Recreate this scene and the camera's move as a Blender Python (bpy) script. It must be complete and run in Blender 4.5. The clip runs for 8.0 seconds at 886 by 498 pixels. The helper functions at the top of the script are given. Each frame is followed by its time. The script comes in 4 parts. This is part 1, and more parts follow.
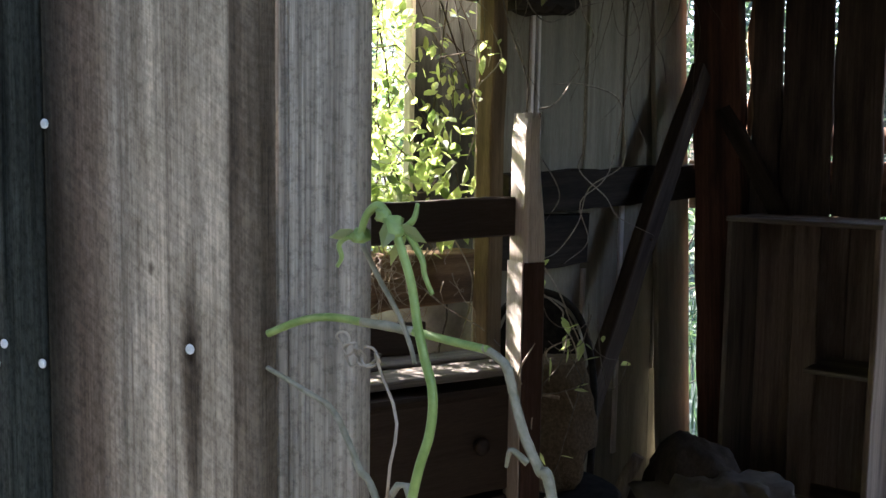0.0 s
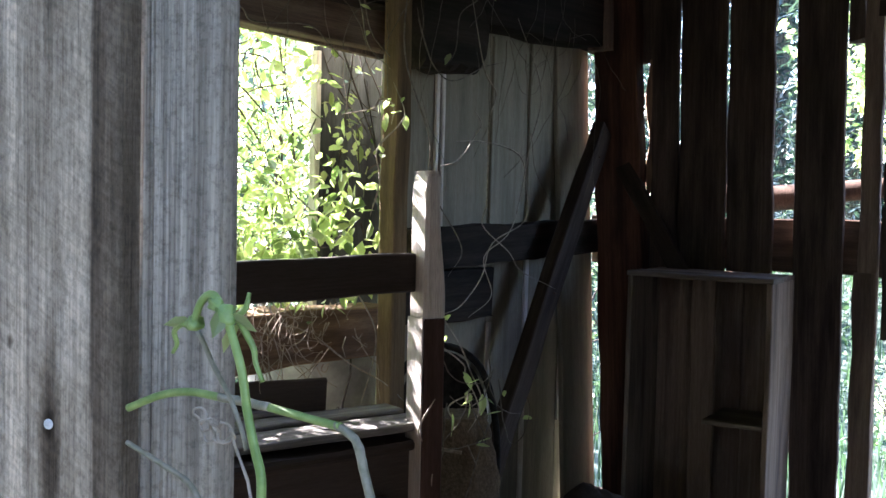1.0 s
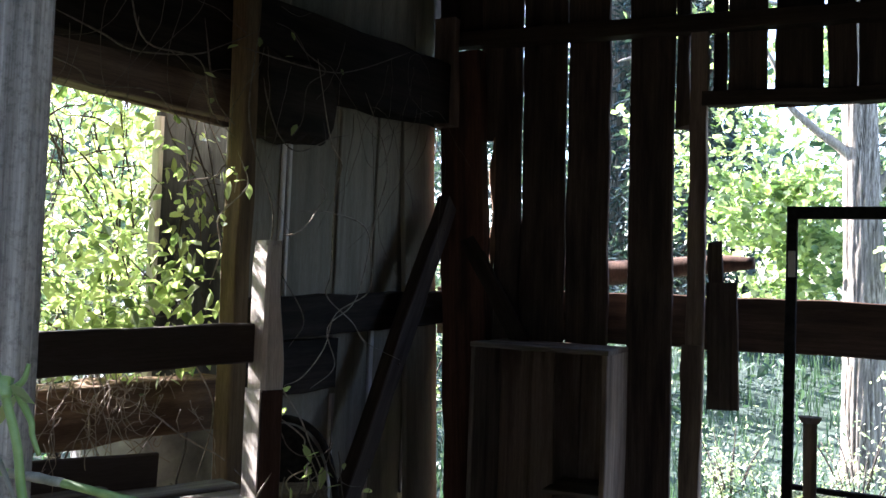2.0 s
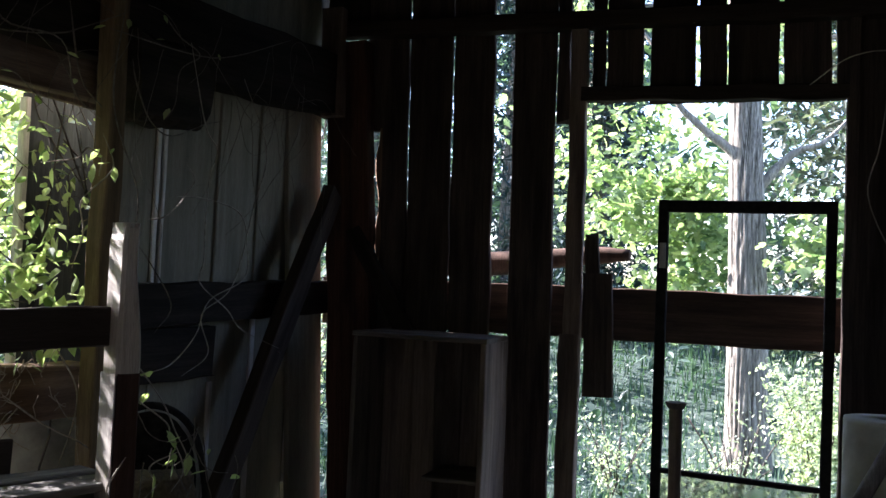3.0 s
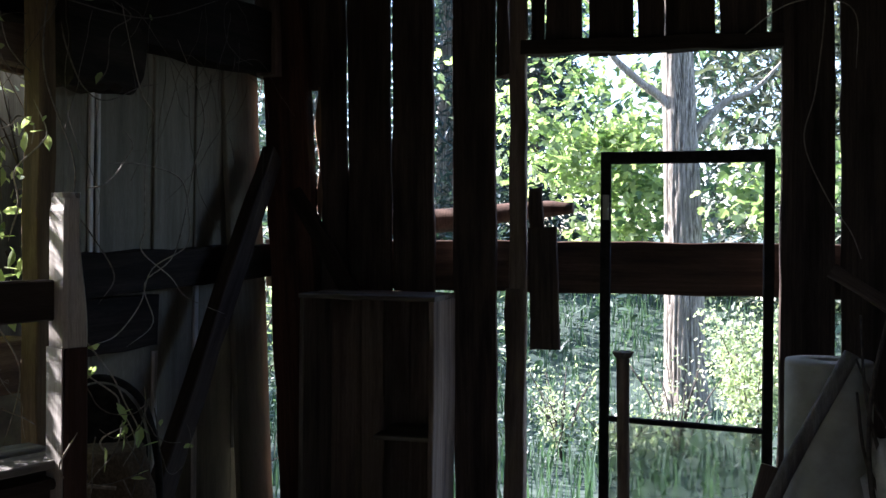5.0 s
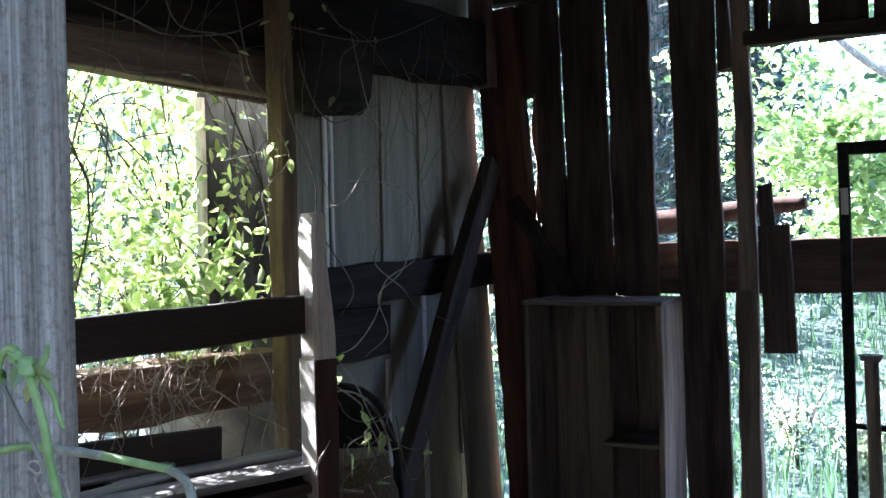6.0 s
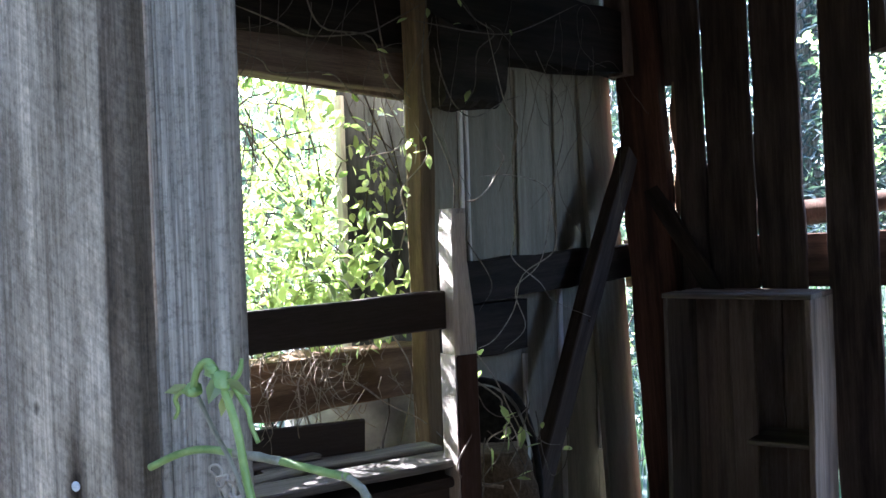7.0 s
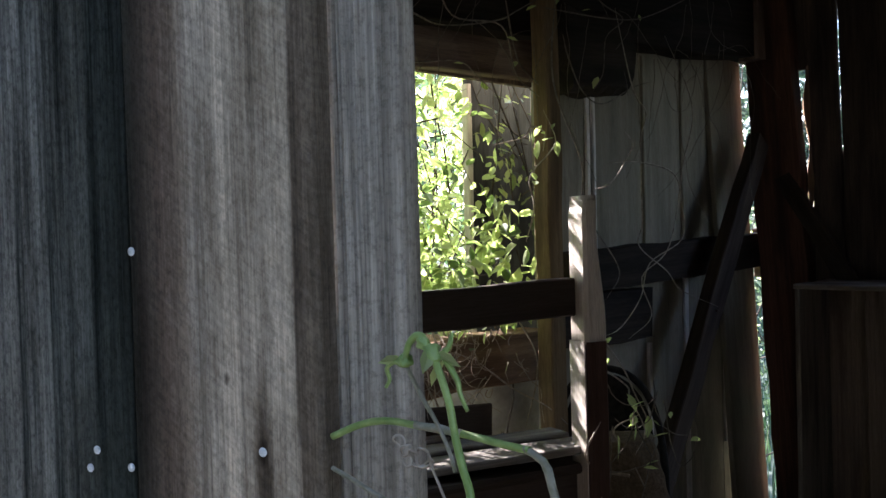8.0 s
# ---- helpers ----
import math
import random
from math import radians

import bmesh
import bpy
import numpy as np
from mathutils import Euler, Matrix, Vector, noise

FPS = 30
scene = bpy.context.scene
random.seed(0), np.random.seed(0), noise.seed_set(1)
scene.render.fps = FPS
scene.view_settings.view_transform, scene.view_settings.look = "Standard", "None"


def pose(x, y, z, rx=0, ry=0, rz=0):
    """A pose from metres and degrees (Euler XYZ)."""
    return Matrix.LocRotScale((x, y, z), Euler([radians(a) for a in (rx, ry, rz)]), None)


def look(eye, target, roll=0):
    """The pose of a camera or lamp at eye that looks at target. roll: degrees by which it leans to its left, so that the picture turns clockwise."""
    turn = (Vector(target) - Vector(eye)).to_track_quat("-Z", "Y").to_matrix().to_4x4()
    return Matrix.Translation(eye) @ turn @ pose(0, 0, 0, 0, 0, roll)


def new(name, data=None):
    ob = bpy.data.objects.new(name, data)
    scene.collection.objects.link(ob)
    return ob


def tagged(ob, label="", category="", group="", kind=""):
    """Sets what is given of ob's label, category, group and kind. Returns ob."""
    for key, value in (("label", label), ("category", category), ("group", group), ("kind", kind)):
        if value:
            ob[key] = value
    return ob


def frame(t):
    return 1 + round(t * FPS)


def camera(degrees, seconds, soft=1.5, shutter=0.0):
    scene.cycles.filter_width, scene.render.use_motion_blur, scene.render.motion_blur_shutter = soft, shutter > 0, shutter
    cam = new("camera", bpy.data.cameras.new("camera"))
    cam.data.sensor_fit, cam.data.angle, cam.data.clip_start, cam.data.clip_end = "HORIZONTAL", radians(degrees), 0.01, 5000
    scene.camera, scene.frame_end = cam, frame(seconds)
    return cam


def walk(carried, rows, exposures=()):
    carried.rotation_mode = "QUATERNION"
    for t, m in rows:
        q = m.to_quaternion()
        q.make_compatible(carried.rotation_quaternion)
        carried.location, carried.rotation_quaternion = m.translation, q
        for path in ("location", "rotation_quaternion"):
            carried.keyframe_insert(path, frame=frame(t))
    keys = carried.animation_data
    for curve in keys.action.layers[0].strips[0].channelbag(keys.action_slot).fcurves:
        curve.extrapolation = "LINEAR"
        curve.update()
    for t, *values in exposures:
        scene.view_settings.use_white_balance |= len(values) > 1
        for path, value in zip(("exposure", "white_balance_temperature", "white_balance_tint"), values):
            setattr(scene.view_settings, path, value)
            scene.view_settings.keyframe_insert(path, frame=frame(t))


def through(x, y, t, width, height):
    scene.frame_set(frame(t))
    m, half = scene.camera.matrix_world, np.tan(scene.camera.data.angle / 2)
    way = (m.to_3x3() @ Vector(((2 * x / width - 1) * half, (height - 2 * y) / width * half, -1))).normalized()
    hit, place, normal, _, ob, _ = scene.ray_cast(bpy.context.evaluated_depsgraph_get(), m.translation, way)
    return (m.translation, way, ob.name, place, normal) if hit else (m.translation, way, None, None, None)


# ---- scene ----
cam = camera(49.8, 8.0)
PATH = [
    (0, (0.106, 0.237, 1.418), (-1.126, 1.8, 1.22), 0.8),
    (0.5, (0.121, 0.238, 1.422), (-1.046, 1.851, 1.232), 0.8),
    (1, (0.14, 0.246, 1.435), (-0.953, 1.918, 1.344), 1.3),
    (1.5, (0.139, 0.254, 1.444), (-0.847, 1.994, 1.447), 2.2),
    (1.7, (0.143, 0.246, 1.443), (-0.77, 2.026, 1.481), 2.2),
    (2.8, (0.276, 0.256, 1.417), (-0.422, 2.129, 1.492), 2.5),
    (3, (0.291, 0.265, 1.416), (-0.364, 2.154, 1.48), 2.5),
    (3.5, (0.304, 0.28, 1.417), (-0.232, 2.207, 1.458), 1.7),
    (4, (0.296, 0.282, 1.419), (-0.186, 2.223, 1.434), 1.3),
    (5.3, (0.235, 0.257, 1.426), (-0.34, 2.172, 1.402), -0.2),
    (5.5, (0.225, 0.249, 1.429), (-0.435, 2.137, 1.419), -0.6),
    (6, (0.197, 0.247, 1.436), (-0.730, 2.018, 1.423), -1.6),
    (6.5, (0.175, 0.249, 1.445), (-0.894, 1.939, 1.413), -1.7),
    (7, (0.171, 0.244, 1.446), (-0.988, 1.874, 1.423), -2.1),
    (7.5, (0.168, 0.229, 1.444), (-1.092, 1.782, 1.412), -1.8),
    (8, (0.155, 0.202, 1.445), (-1.19, 1.682, 1.404), -1.7),
]
EXPOSURES = [(t, e, k, 24) for t, e, k in (
    (0.0, 3.78, 6650), (0.5, 3.82, 6550), (1.0, 4.15, 5950), (1.5, 4.0, 5800), (1.8, 3.55, 6000), (2.8, 2.8, 5850), (3.0, 2.75, 5850), (4.2, 2.6, 5850), (5.3, 2.75, 5850), (5.5, 2.9, 5850),
    (6.0, 4.0, 5450), (6.5, 4.2, 5450), (7.0, 4.1, 5600), (7.5, 3.65, 5950), (8.0, 3.3, 6250))]
walk(cam, [(t, look(eye, target, roll)) for t, eye, target, roll in PATH], EXPOSURES)


# ---- world and sun ----
SUN = Vector((-0.97, 0.13, 0.64)).normalized()
world = bpy.data.worlds.new("sky")
scene.world = world
world.use_nodes = True
wn = world.node_tree.nodes
sky = wn.new("ShaderNodeTexSky")
sky.sky_type = "NISHITA"
sky.sun_disc = False
sky.sun_elevation = math.asin(SUN.z)
sky.sun_rotation = math.atan2(SUN.x, SUN.y)
world.node_tree.links.new(sky.outputs[0], wn["Background"].inputs[0])
wn["Background"].inputs[1].default_value = 0.13
lamp = bpy.data.lights.new("sun", "SUN")
lamp.energy, lamp.angle, lamp.color = 5.0, radians(0.5), (1.0, 0.95, 0.86)
new("sun", lamp).matrix_world = look(SUN * 30, (0, 0, 0))


# ---- materials ----
def mat_base(name):
    m = bpy.data.materials.new(name)
    m.use_nodes = True
    nt = m.node_tree
    return m, nt, nt.nodes["Principled BSDF"]


def node(nt, kind, **vals):
    n = nt.nodes.new(kind)
    for k, v in vals.items():
        n.inputs[k].default_value = v
    return n


def ramp(nt, fac, stops):
    r = nt.nodes.new("ShaderNodeValToRGB")
    els = r.color_ramp.elements
    for e, (p, c) in zip(els, (stops[0], stops[-1])):
        e.position, e.color = p, (*c, 1)
    for p, c in stops[1:-1]:
        els.new(p).color = (*c, 1)
    nt.links.new(fac, r.inputs[0])
    return r


def mix(nt, fac, a, b, kind="MIX"):
    m = nt.nodes.new("ShaderNodeMix")
    m.data_type, m.blend_type = "RGBA", kind
    for sock, v in ((m.inputs[0], fac), (m.inputs[6], a), (m.inputs[7], b)):
        if isinstance(v, (int, float)):
            sock.default_value = v
        elif isinstance(v, tuple):
            sock.default_value = (*v, 1)
        else:
            nt.links.new(v, sock)
    return m.outputs[2]


def wood(name, dark, light, stain, grain=1.0, rough=0.8, axis=2, relief=0.4, stain_at=0.55, vary=0.35, along=3.0, grit=0.0, crease_shade=False):
    """Weathered timber: long grain along one axis, blotches, and a shade for each piece."""
    m, nt, b = mat_base(name)
    tc = nt.nodes.new("ShaderNodeTexCoord")
    info = nt.nodes.new("ShaderNodeObjectInfo")
    shift = nt.nodes.new("ShaderNodeVectorMath")
    shift.operation = "MULTIPLY_ADD"
    mul = nt.nodes.new("ShaderNodeCombineXYZ")
    for k in range(3):
        nt.links.new(info.outputs["Random"], mul.inputs[k])
    nt.links.new(mul.outputs[0], shift.inputs[0])
    shift.inputs[1].default_value = (37.0, 23.0, 11.0)
    nt.links.new(tc.outputs["Object"], shift.inputs[2])
    sc = [150.0 * grain] * 3
    sc[axis] = along * grain
    mp = node(nt, "ShaderNodeMapping", Scale=sc)
    nt.links.new(shift.outputs[0], mp.inputs[0])
    g = node(nt, "ShaderNodeTexNoise", Scale=1.0, Detail=5.0, Roughness=0.65)
    nt.links.new(mp.outputs[0], g.inputs["Vector"])
    sc2 = [14.0] * 3
    sc2[axis] = 1.6
    mp2 = node(nt, "ShaderNodeMapping", Scale=sc2)
    nt.links.new(shift.outputs[0], mp2.inputs[0])
    s2 = node(nt, "ShaderNodeTexNoise", Scale=1.0, Detail=3.0, Roughness=0.6)
    nt.links.new(mp2.outputs[0], s2.inputs["Vector"])
    r1 = ramp(nt, g.outputs[0], [(0.3, dark), (0.7, light)])
    r2 = ramp(nt, s2.outputs[0], [(stain_at - 0.1, (0, 0, 0)), (stain_at + 0.12, (1, 1, 1))])
    c = mix(nt, r2.outputs[0], r1.outputs[0], stain)
    mm = nt.nodes.new("ShaderNodeMapRange")
    mm.inputs[3].default_value, mm.inputs[4].default_value = 1 - vary, 1 + vary * 0.5
    nt.links.new(info.outputs["Random"], mm.inputs[0])
    c = mix(nt, 1.0, c, mm.outputs[0], "MULTIPLY")
    sc3 = [330.0] * 3
    sc3[axis] = 28.0
    mp3 = node(nt, "ShaderNodeMapping", Scale=sc3)
    nt.links.new(shift.outputs[0], mp3.inputs[0])
    sp = node(nt, "ShaderNodeTexNoise", Scale=1.0, Detail=3.0, Roughness=0.7)
    nt.links.new(mp3.outputs[0], sp.inputs["Vector"])
    r3 = ramp(nt, sp.outputs[0], [(0.3, (0.78, 0.78, 0.78)), (0.7, (1.15, 1.15, 1.15))])
    c = mix(nt, 1.0, c, r3.outputs[0], "MULTIPLY")
    if grit:
        gt = node(nt, "ShaderNodeTexNoise", Scale=170.0, Detail=6.0, Roughness=0.75)
        nt.links.new(shift.outputs[0], gt.inputs["Vector"])
        r4 = ramp(nt, gt.outputs[0], [(0.36, (1 - grit,) * 3), (0.52, (1.0,) * 3)])
        c = mix(nt, 1.0, c, r4.outputs[0], "MULTIPLY")
        blot = node(nt, "ShaderNodeTexNoise", Scale=9.0, Detail=4.0, Roughness=0.6)
        nt.links.new(mp2.outputs[0], blot.inputs["Vector"])
        blot.inputs["Scale"].default_value = 0.6
        r5 = ramp(nt, blot.outputs[0], [(0.36, (0.5, 0.48, 0.45)), (0.6, (1.15, 1.15, 1.13))])
        c = mix(nt, 1.0, c, r5.outputs[0], "MULTIPLY")
    if crease_shade:
        # crease shading put into the colour: hollows darkened, ridges lightened
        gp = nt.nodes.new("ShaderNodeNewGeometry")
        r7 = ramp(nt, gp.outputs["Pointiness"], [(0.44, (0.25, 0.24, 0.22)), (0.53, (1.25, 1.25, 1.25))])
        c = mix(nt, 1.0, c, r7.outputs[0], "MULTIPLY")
    nt.links.new(c, b.inputs["Base Color"])
    b.inputs["Roughness"].default_value = rough
    b.inputs["Specular IOR Level"].default_value = 0.08
    bump = node(nt, "ShaderNodeBump", Strength=relief, Distance=0.004)
    nt.links.new(g.outputs[0], bump.inputs["Height"])
    nt.links.new(bump.outputs[0], b.inputs["Normal"])
    return m


def plain(name, a, b_, scale=30.0, rough=0.7, metal=0.0, relief=0.2, detail=4.0):
    m, nt, b = mat_base(name)
    tc = nt.nodes.new("ShaderNodeTexCoord")
    n = node(nt, "ShaderNodeTexNoise", Scale=scale, Detail=detail, Roughness=0.6)
    nt.links.new(tc.outputs["Object"], n.inputs["Vector"])
    r = ramp(nt, n.outputs[0], [(0.35, a), (0.65, b_)])
    nt.links.new(r.outputs[0], b.inputs["Base Color"])
    b.inputs["Roughness"].default_value, b.inputs["Metallic"].default_value = rough, metal
    bump = node(nt, "ShaderNodeBump", Strength=relief, Distance=0.01)
    nt.links.new(n.outputs[0], bump.inputs["Height"])
    nt.links.new(bump.outputs[0], b.inputs["Normal"])
    return m


def leafy(name, a, b_, through=0.5, rough=0.5):
    """Leaves: each its own shade, light passing through the blade."""
    m, nt, b = mat_base(name)
    g = nt.nodes.new("ShaderNodeNewGeometry")
    r = ramp(nt, g.outputs["Random Per Island"], [(0.0, a), (1.0, b_)])
    nt.links.new(r.outputs[0], b.inputs["Base Color"])
    b.inputs["Roughness"].default_value = rough
    t = nt.nodes.new("ShaderNodeBsdfTranslucent")
    warm = mix(nt, 1.0, r.outputs[0], (1.6, 1.85, 1.0), "MULTIPLY")
    nt.links.new(warm, t.inputs[0])
    ms = nt.nodes.new("ShaderNodeMixShader")
    ms.inputs[0].default_value = through
    nt.links.new(b.outputs[0], ms.inputs[1])
    nt.links.new(t.outputs[0], ms.inputs[2])
    nt.links.new(ms.outputs[0], nt.nodes["Material Output"].inputs[0])
    return m


def near_wood(name, dark, light, width, bands, knots=(), saw=0.3, streak=0.35):
    """A broad old board: fine grain, saw marks across it, bands of tone along its length and dark knots."""
    m, nt, b = mat_base(name)
    tc = nt.nodes.new("ShaderNodeTexCoord")

    def streaks(sc, detail, rough=0.6, turn=0.0):
        mp = node(nt, "ShaderNodeMapping", Scale=sc)
        src = tc.outputs["Object"]
        if turn:
            tn = node(nt, "ShaderNodeMapping", Rotation=(0, turn, 0))
            nt.links.new(src, tn.inputs[0])
            src = tn.outputs[0]
        nt.links.new(src, mp.inputs[0])
        t = node(nt, "ShaderNodeTexNoise", Scale=1.0, Detail=detail, Roughness=rough)
        nt.links.new(mp.outputs[0], t.inputs["Vector"])
        return t.outputs[0]

    def calc(op, a, c, d=None):
        n = nt.nodes.new("ShaderNodeMath")
        n.operation = op
        for sock, v in zip(n.inputs, (a, c, d)):
            if isinstance(v, (int, float)):
                sock.default_value = v
            elif v is not None:
                nt.links.new(v, sock)
        return n.outputs[0]

    fine = streaks((420, 420, 9), 5.0, 0.7)
    broad = streaks((70, 70, 1.6), 4.0)
    blotch = streaks((22, 22, 5.0), 5.0, 0.65)
    grit = streaks((300, 300, 150), 4.0, 0.75)
    c = ramp(nt, calc("MULTIPLY_ADD", fine, 0.45, calc("MULTIPLY", broad, 0.6)), [(0.4, dark), (0.64, light)]).outputs[0]
    c = mix(nt, 1.0, c, ramp(nt, blotch, [(0.32, (0.62, 0.6, 0.57)), (0.62, (1.12, 1.12, 1.12))]).outputs[0], "MULTIPLY")
    c = mix(nt, 1.0, c, ramp(nt, grit, [(0.33, (1 - streak,) * 3), (0.56, (1.06,) * 3)]).outputs[0], "MULTIPLY")
    cut = streaks((26, 26, 330), 3.0, 0.6, 0.62)
    c = mix(nt, calc("MULTIPLY", saw, broad), c, ramp(nt, cut, [(0.4, (0.35, 0.34, 0.32)), (0.62, (1.5, 1.48, 1.44))]).outputs[0], "MULTIPLY")
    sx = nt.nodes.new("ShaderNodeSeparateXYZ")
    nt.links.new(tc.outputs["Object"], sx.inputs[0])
    # bands set the tone across the width, darker towards the edges
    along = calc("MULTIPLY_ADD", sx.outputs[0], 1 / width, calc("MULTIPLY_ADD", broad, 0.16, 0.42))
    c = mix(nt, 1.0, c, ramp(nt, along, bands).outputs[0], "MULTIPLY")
    for kx, kz, rx, rz in knots:
        d = calc("ADD", calc("POWER", calc("MULTIPLY_ADD", sx.outputs[0], 1 / rx, -kx / rx), 2.0), calc("POWER", calc("MULTIPLY_ADD", sx.outputs[2], 1 / rz, -kz / rz), 2.0))
        d = calc("ADD", d, calc("MULTIPLY_ADD", blotch, 1.8, -0.9))
        c = mix(nt, 1.0, c, ramp(nt, d, [(0.1, (0.3, 0.28, 0.27)), (1.0, (1, 1, 1))]).outputs[0], "MULTIPLY")
    nt.links.new(c, b.inputs["Base Color"])
    b.inputs["Roughness"].default_value = 0.85
    b.inputs["Specular IOR Level"].default_value = 0.08
    bump = node(nt, "ShaderNodeBump", Strength=0.7, Distance=0.003)
    nt.links.new(calc("ADD", fine, calc("MULTIPLY", cut, 0.5)), bump.inputs["Height"])
    nt.links.new(bump.outputs[0], b.inputs["Normal"])
    return m


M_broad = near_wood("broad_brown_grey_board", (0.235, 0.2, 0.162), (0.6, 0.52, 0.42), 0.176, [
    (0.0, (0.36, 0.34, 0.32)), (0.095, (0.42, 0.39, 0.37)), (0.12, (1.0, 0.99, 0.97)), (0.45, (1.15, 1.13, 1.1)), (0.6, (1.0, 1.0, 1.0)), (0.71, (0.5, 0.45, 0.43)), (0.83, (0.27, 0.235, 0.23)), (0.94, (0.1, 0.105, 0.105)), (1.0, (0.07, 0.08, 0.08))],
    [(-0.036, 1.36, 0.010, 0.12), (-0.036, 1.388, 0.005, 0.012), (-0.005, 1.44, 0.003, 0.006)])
M_streaked = near_wood("dark_streaked_board", (0.03, 0.036, 0.034), (0.26, 0.26, 0.24), 0.21, [(0.0, (0.12, 0.14, 0.135)), (0.16, (0.25, 0.29, 0.28)), (0.34, (0.72, 0.74, 0.72)), (0.6, (1.1, 1.06, 1.03)), (1.0, (0.7, 0.7, 0.68))], saw=0.05, streak=0.5)
M_near = wood("weathered_grey_board", (0.31, 0.268, 0.212), (0.62, 0.55, 0.45), (0.17, 0.142, 0.116), 1.2, relief=0.7, stain_at=0.48, vary=0.05, grit=0.35)
M_ridge = wood("ridged_grey_board", (0.17, 0.152, 0.13), (0.5, 0.45, 0.385), (0.22, 0.195, 0.165), 1.0, relief=0.8, stain_at=0.55, vary=0.05, grit=0.35)
M_grey = wood("whitewashed_board", (0.24, 0.223, 0.168), (0.285, 0.266, 0.204), (0.185, 0.172, 0.13), 0.3, relief=0.12, vary=0.12)
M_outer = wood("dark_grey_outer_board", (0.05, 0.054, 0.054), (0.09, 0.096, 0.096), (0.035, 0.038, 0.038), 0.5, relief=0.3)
M_pale = wood("pale_batten", (0.7, 0.68, 0.62), (0.86, 0.84, 0.78), (0.5, 0.47, 0.42), 0.8, relief=0.3)
M_dark = wood("dark_barn_board", (0.064, 0.047, 0.039), (0.13, 0.099, 0.08), (0.036, 0.029, 0.025), 0.8, relief=0.4)
M_beam = wood("dark_beam", (0.042, 0.032, 0.025), (0.08, 0.061, 0.047), (0.03, 0.023, 0.019), 0.5, relief=0.4)
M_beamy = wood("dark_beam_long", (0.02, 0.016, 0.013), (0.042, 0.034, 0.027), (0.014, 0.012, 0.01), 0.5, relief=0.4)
M_red = wood("reddish_post", (0.085, 0.045, 0.033), (0.2, 0.1, 0.07), (0.058, 0.036, 0.028), 0.5, relief=0.3)
M_redx = wood("reddish_rail", (0.078, 0.053, 0.041), (0.155, 0.1, 0.075), (0.053, 0.037, 0.03), 0.5, relief=0.4)
M_yellow = wood("yellow_brown_post", (0.14, 0.098, 0.054), (0.24, 0.172, 0.098), (0.1, 0.072, 0.043), 0.4, relief=0.3)
M_orange = wood("orange_brown_log", (0.19, 0.12, 0.072), (0.37, 0.25, 0.155), (0.14, 0.09, 0.058), 0.4, relief=0.4)
M_cream = wood("old_cream_paint", (0.50, 0.46, 0.40), (0.62, 0.58, 0.52), (0.38, 0.33, 0.28), 0.4, relief=0.2)
M_post = wood("red_brown_stain", (0.05, 0.03, 0.024), (0.10, 0.06, 0.048), (0.04, 0.024, 0.02), 0.5, relief=0.3)
M_dresser = wood("dark_dresser_wood", (0.035, 0.028, 0.024), (0.065, 0.05, 0.042), (0.05, 0.04, 0.033), 0.5, rough=0.55, relief=0.2)
M_slat = wood("dusty_slat", (0.15, 0.14, 0.125), (0.29, 0.275, 0.25), (0.10, 0.09, 0.08), 0.6, relief=0.3)
M_cab = wood("crate_wood", (0.165, 0.122, 0.094), (0.285, 0.218, 0.168), (0.11, 0.083, 0.066), 0.6, relief=0.3)
M_cabedge = wood("crate_edge_wood", (0.19, 0.162, 0.13), (0.32, 0.272, 0.222), (0.11, 0.092, 0.075), 0.6, relief=0.3)
M_black = plain("black_painted_wood", (0.012, 0.012, 0.012), (0.03, 0.028, 0.026), 40, 0.85)
M_black.node_tree.nodes["Principled BSDF"].inputs["Specular IOR Level"].default_value = 0.1
M_iron = plain("rusty_iron", (0.05, 0.035, 0.03), (0.12, 0.08, 0.06), 60, 0.7, 0.4)
M_nail = plain("galvanised_nail", (0.55, 0.58, 0.62), (0.75, 0.78, 0.82), 200, 0.45, 0.3)
M_white = plain("white_paper_roll", (0.29, 0.285, 0.225), (0.4, 0.39, 0.32), 9, 0.8)
M_plastic = plain("dusty_white_plastic", (0.34, 0.33, 0.3), (0.66, 0.64, 0.6), 9, 0.5, relief=0.8)
M_galv = plain("dull_galvanised_sheet", (0.22, 0.22, 0.21), (0.36, 0.36, 0.34), 14, 0.6, 0.2)
M_sack = plain("burlap", (0.08, 0.058, 0.034), (0.15, 0.11, 0.068), 90, 0.95, relief=0.7)
M_dirt = plain("dirt_floor", (0.06, 0.048, 0.036), (0.13, 0.105, 0.08), 7, 0.95, relief=0.8)
# dim teal of the shaded clearing is put into the ground colour
M_soil = plain("forest_floor", (0.028, 0.052, 0.042), (0.06, 0.088, 0.068), 3, 0.95, relief=0.8)
M_bark = wood("tree_bark", (0.06, 0.05, 0.04), (0.45, 0.41, 0.345), (0.2, 0.178, 0.145), 0.4, along=26.0, crease_shade=True, relief=1.0, vary=0.1)
M_twig = plain("dry_vine", (0.2, 0.17, 0.13), (0.38, 0.33, 0.265), 60, 0.85)
M_vine = plain("brown_vine_strand", (0.075, 0.063, 0.048), (0.17, 0.147, 0.115), 60, 0.9)
M_darktwig = plain("dark_vine_stem", (0.03, 0.025, 0.02), (0.08, 0.065, 0.05), 40, 0.9)
M_straw = plain("dry_roots", (0.17, 0.13, 0.09), (0.34, 0.28, 0.21), 40, 0.9)
# these three leaf colours are raised so that foliage looks brightly sunlit
M_leaf = leafy("sunlit_leaf", (0.06, 0.1, 0.035), (0.52, 0.56, 0.33), 0.48, 0.3)
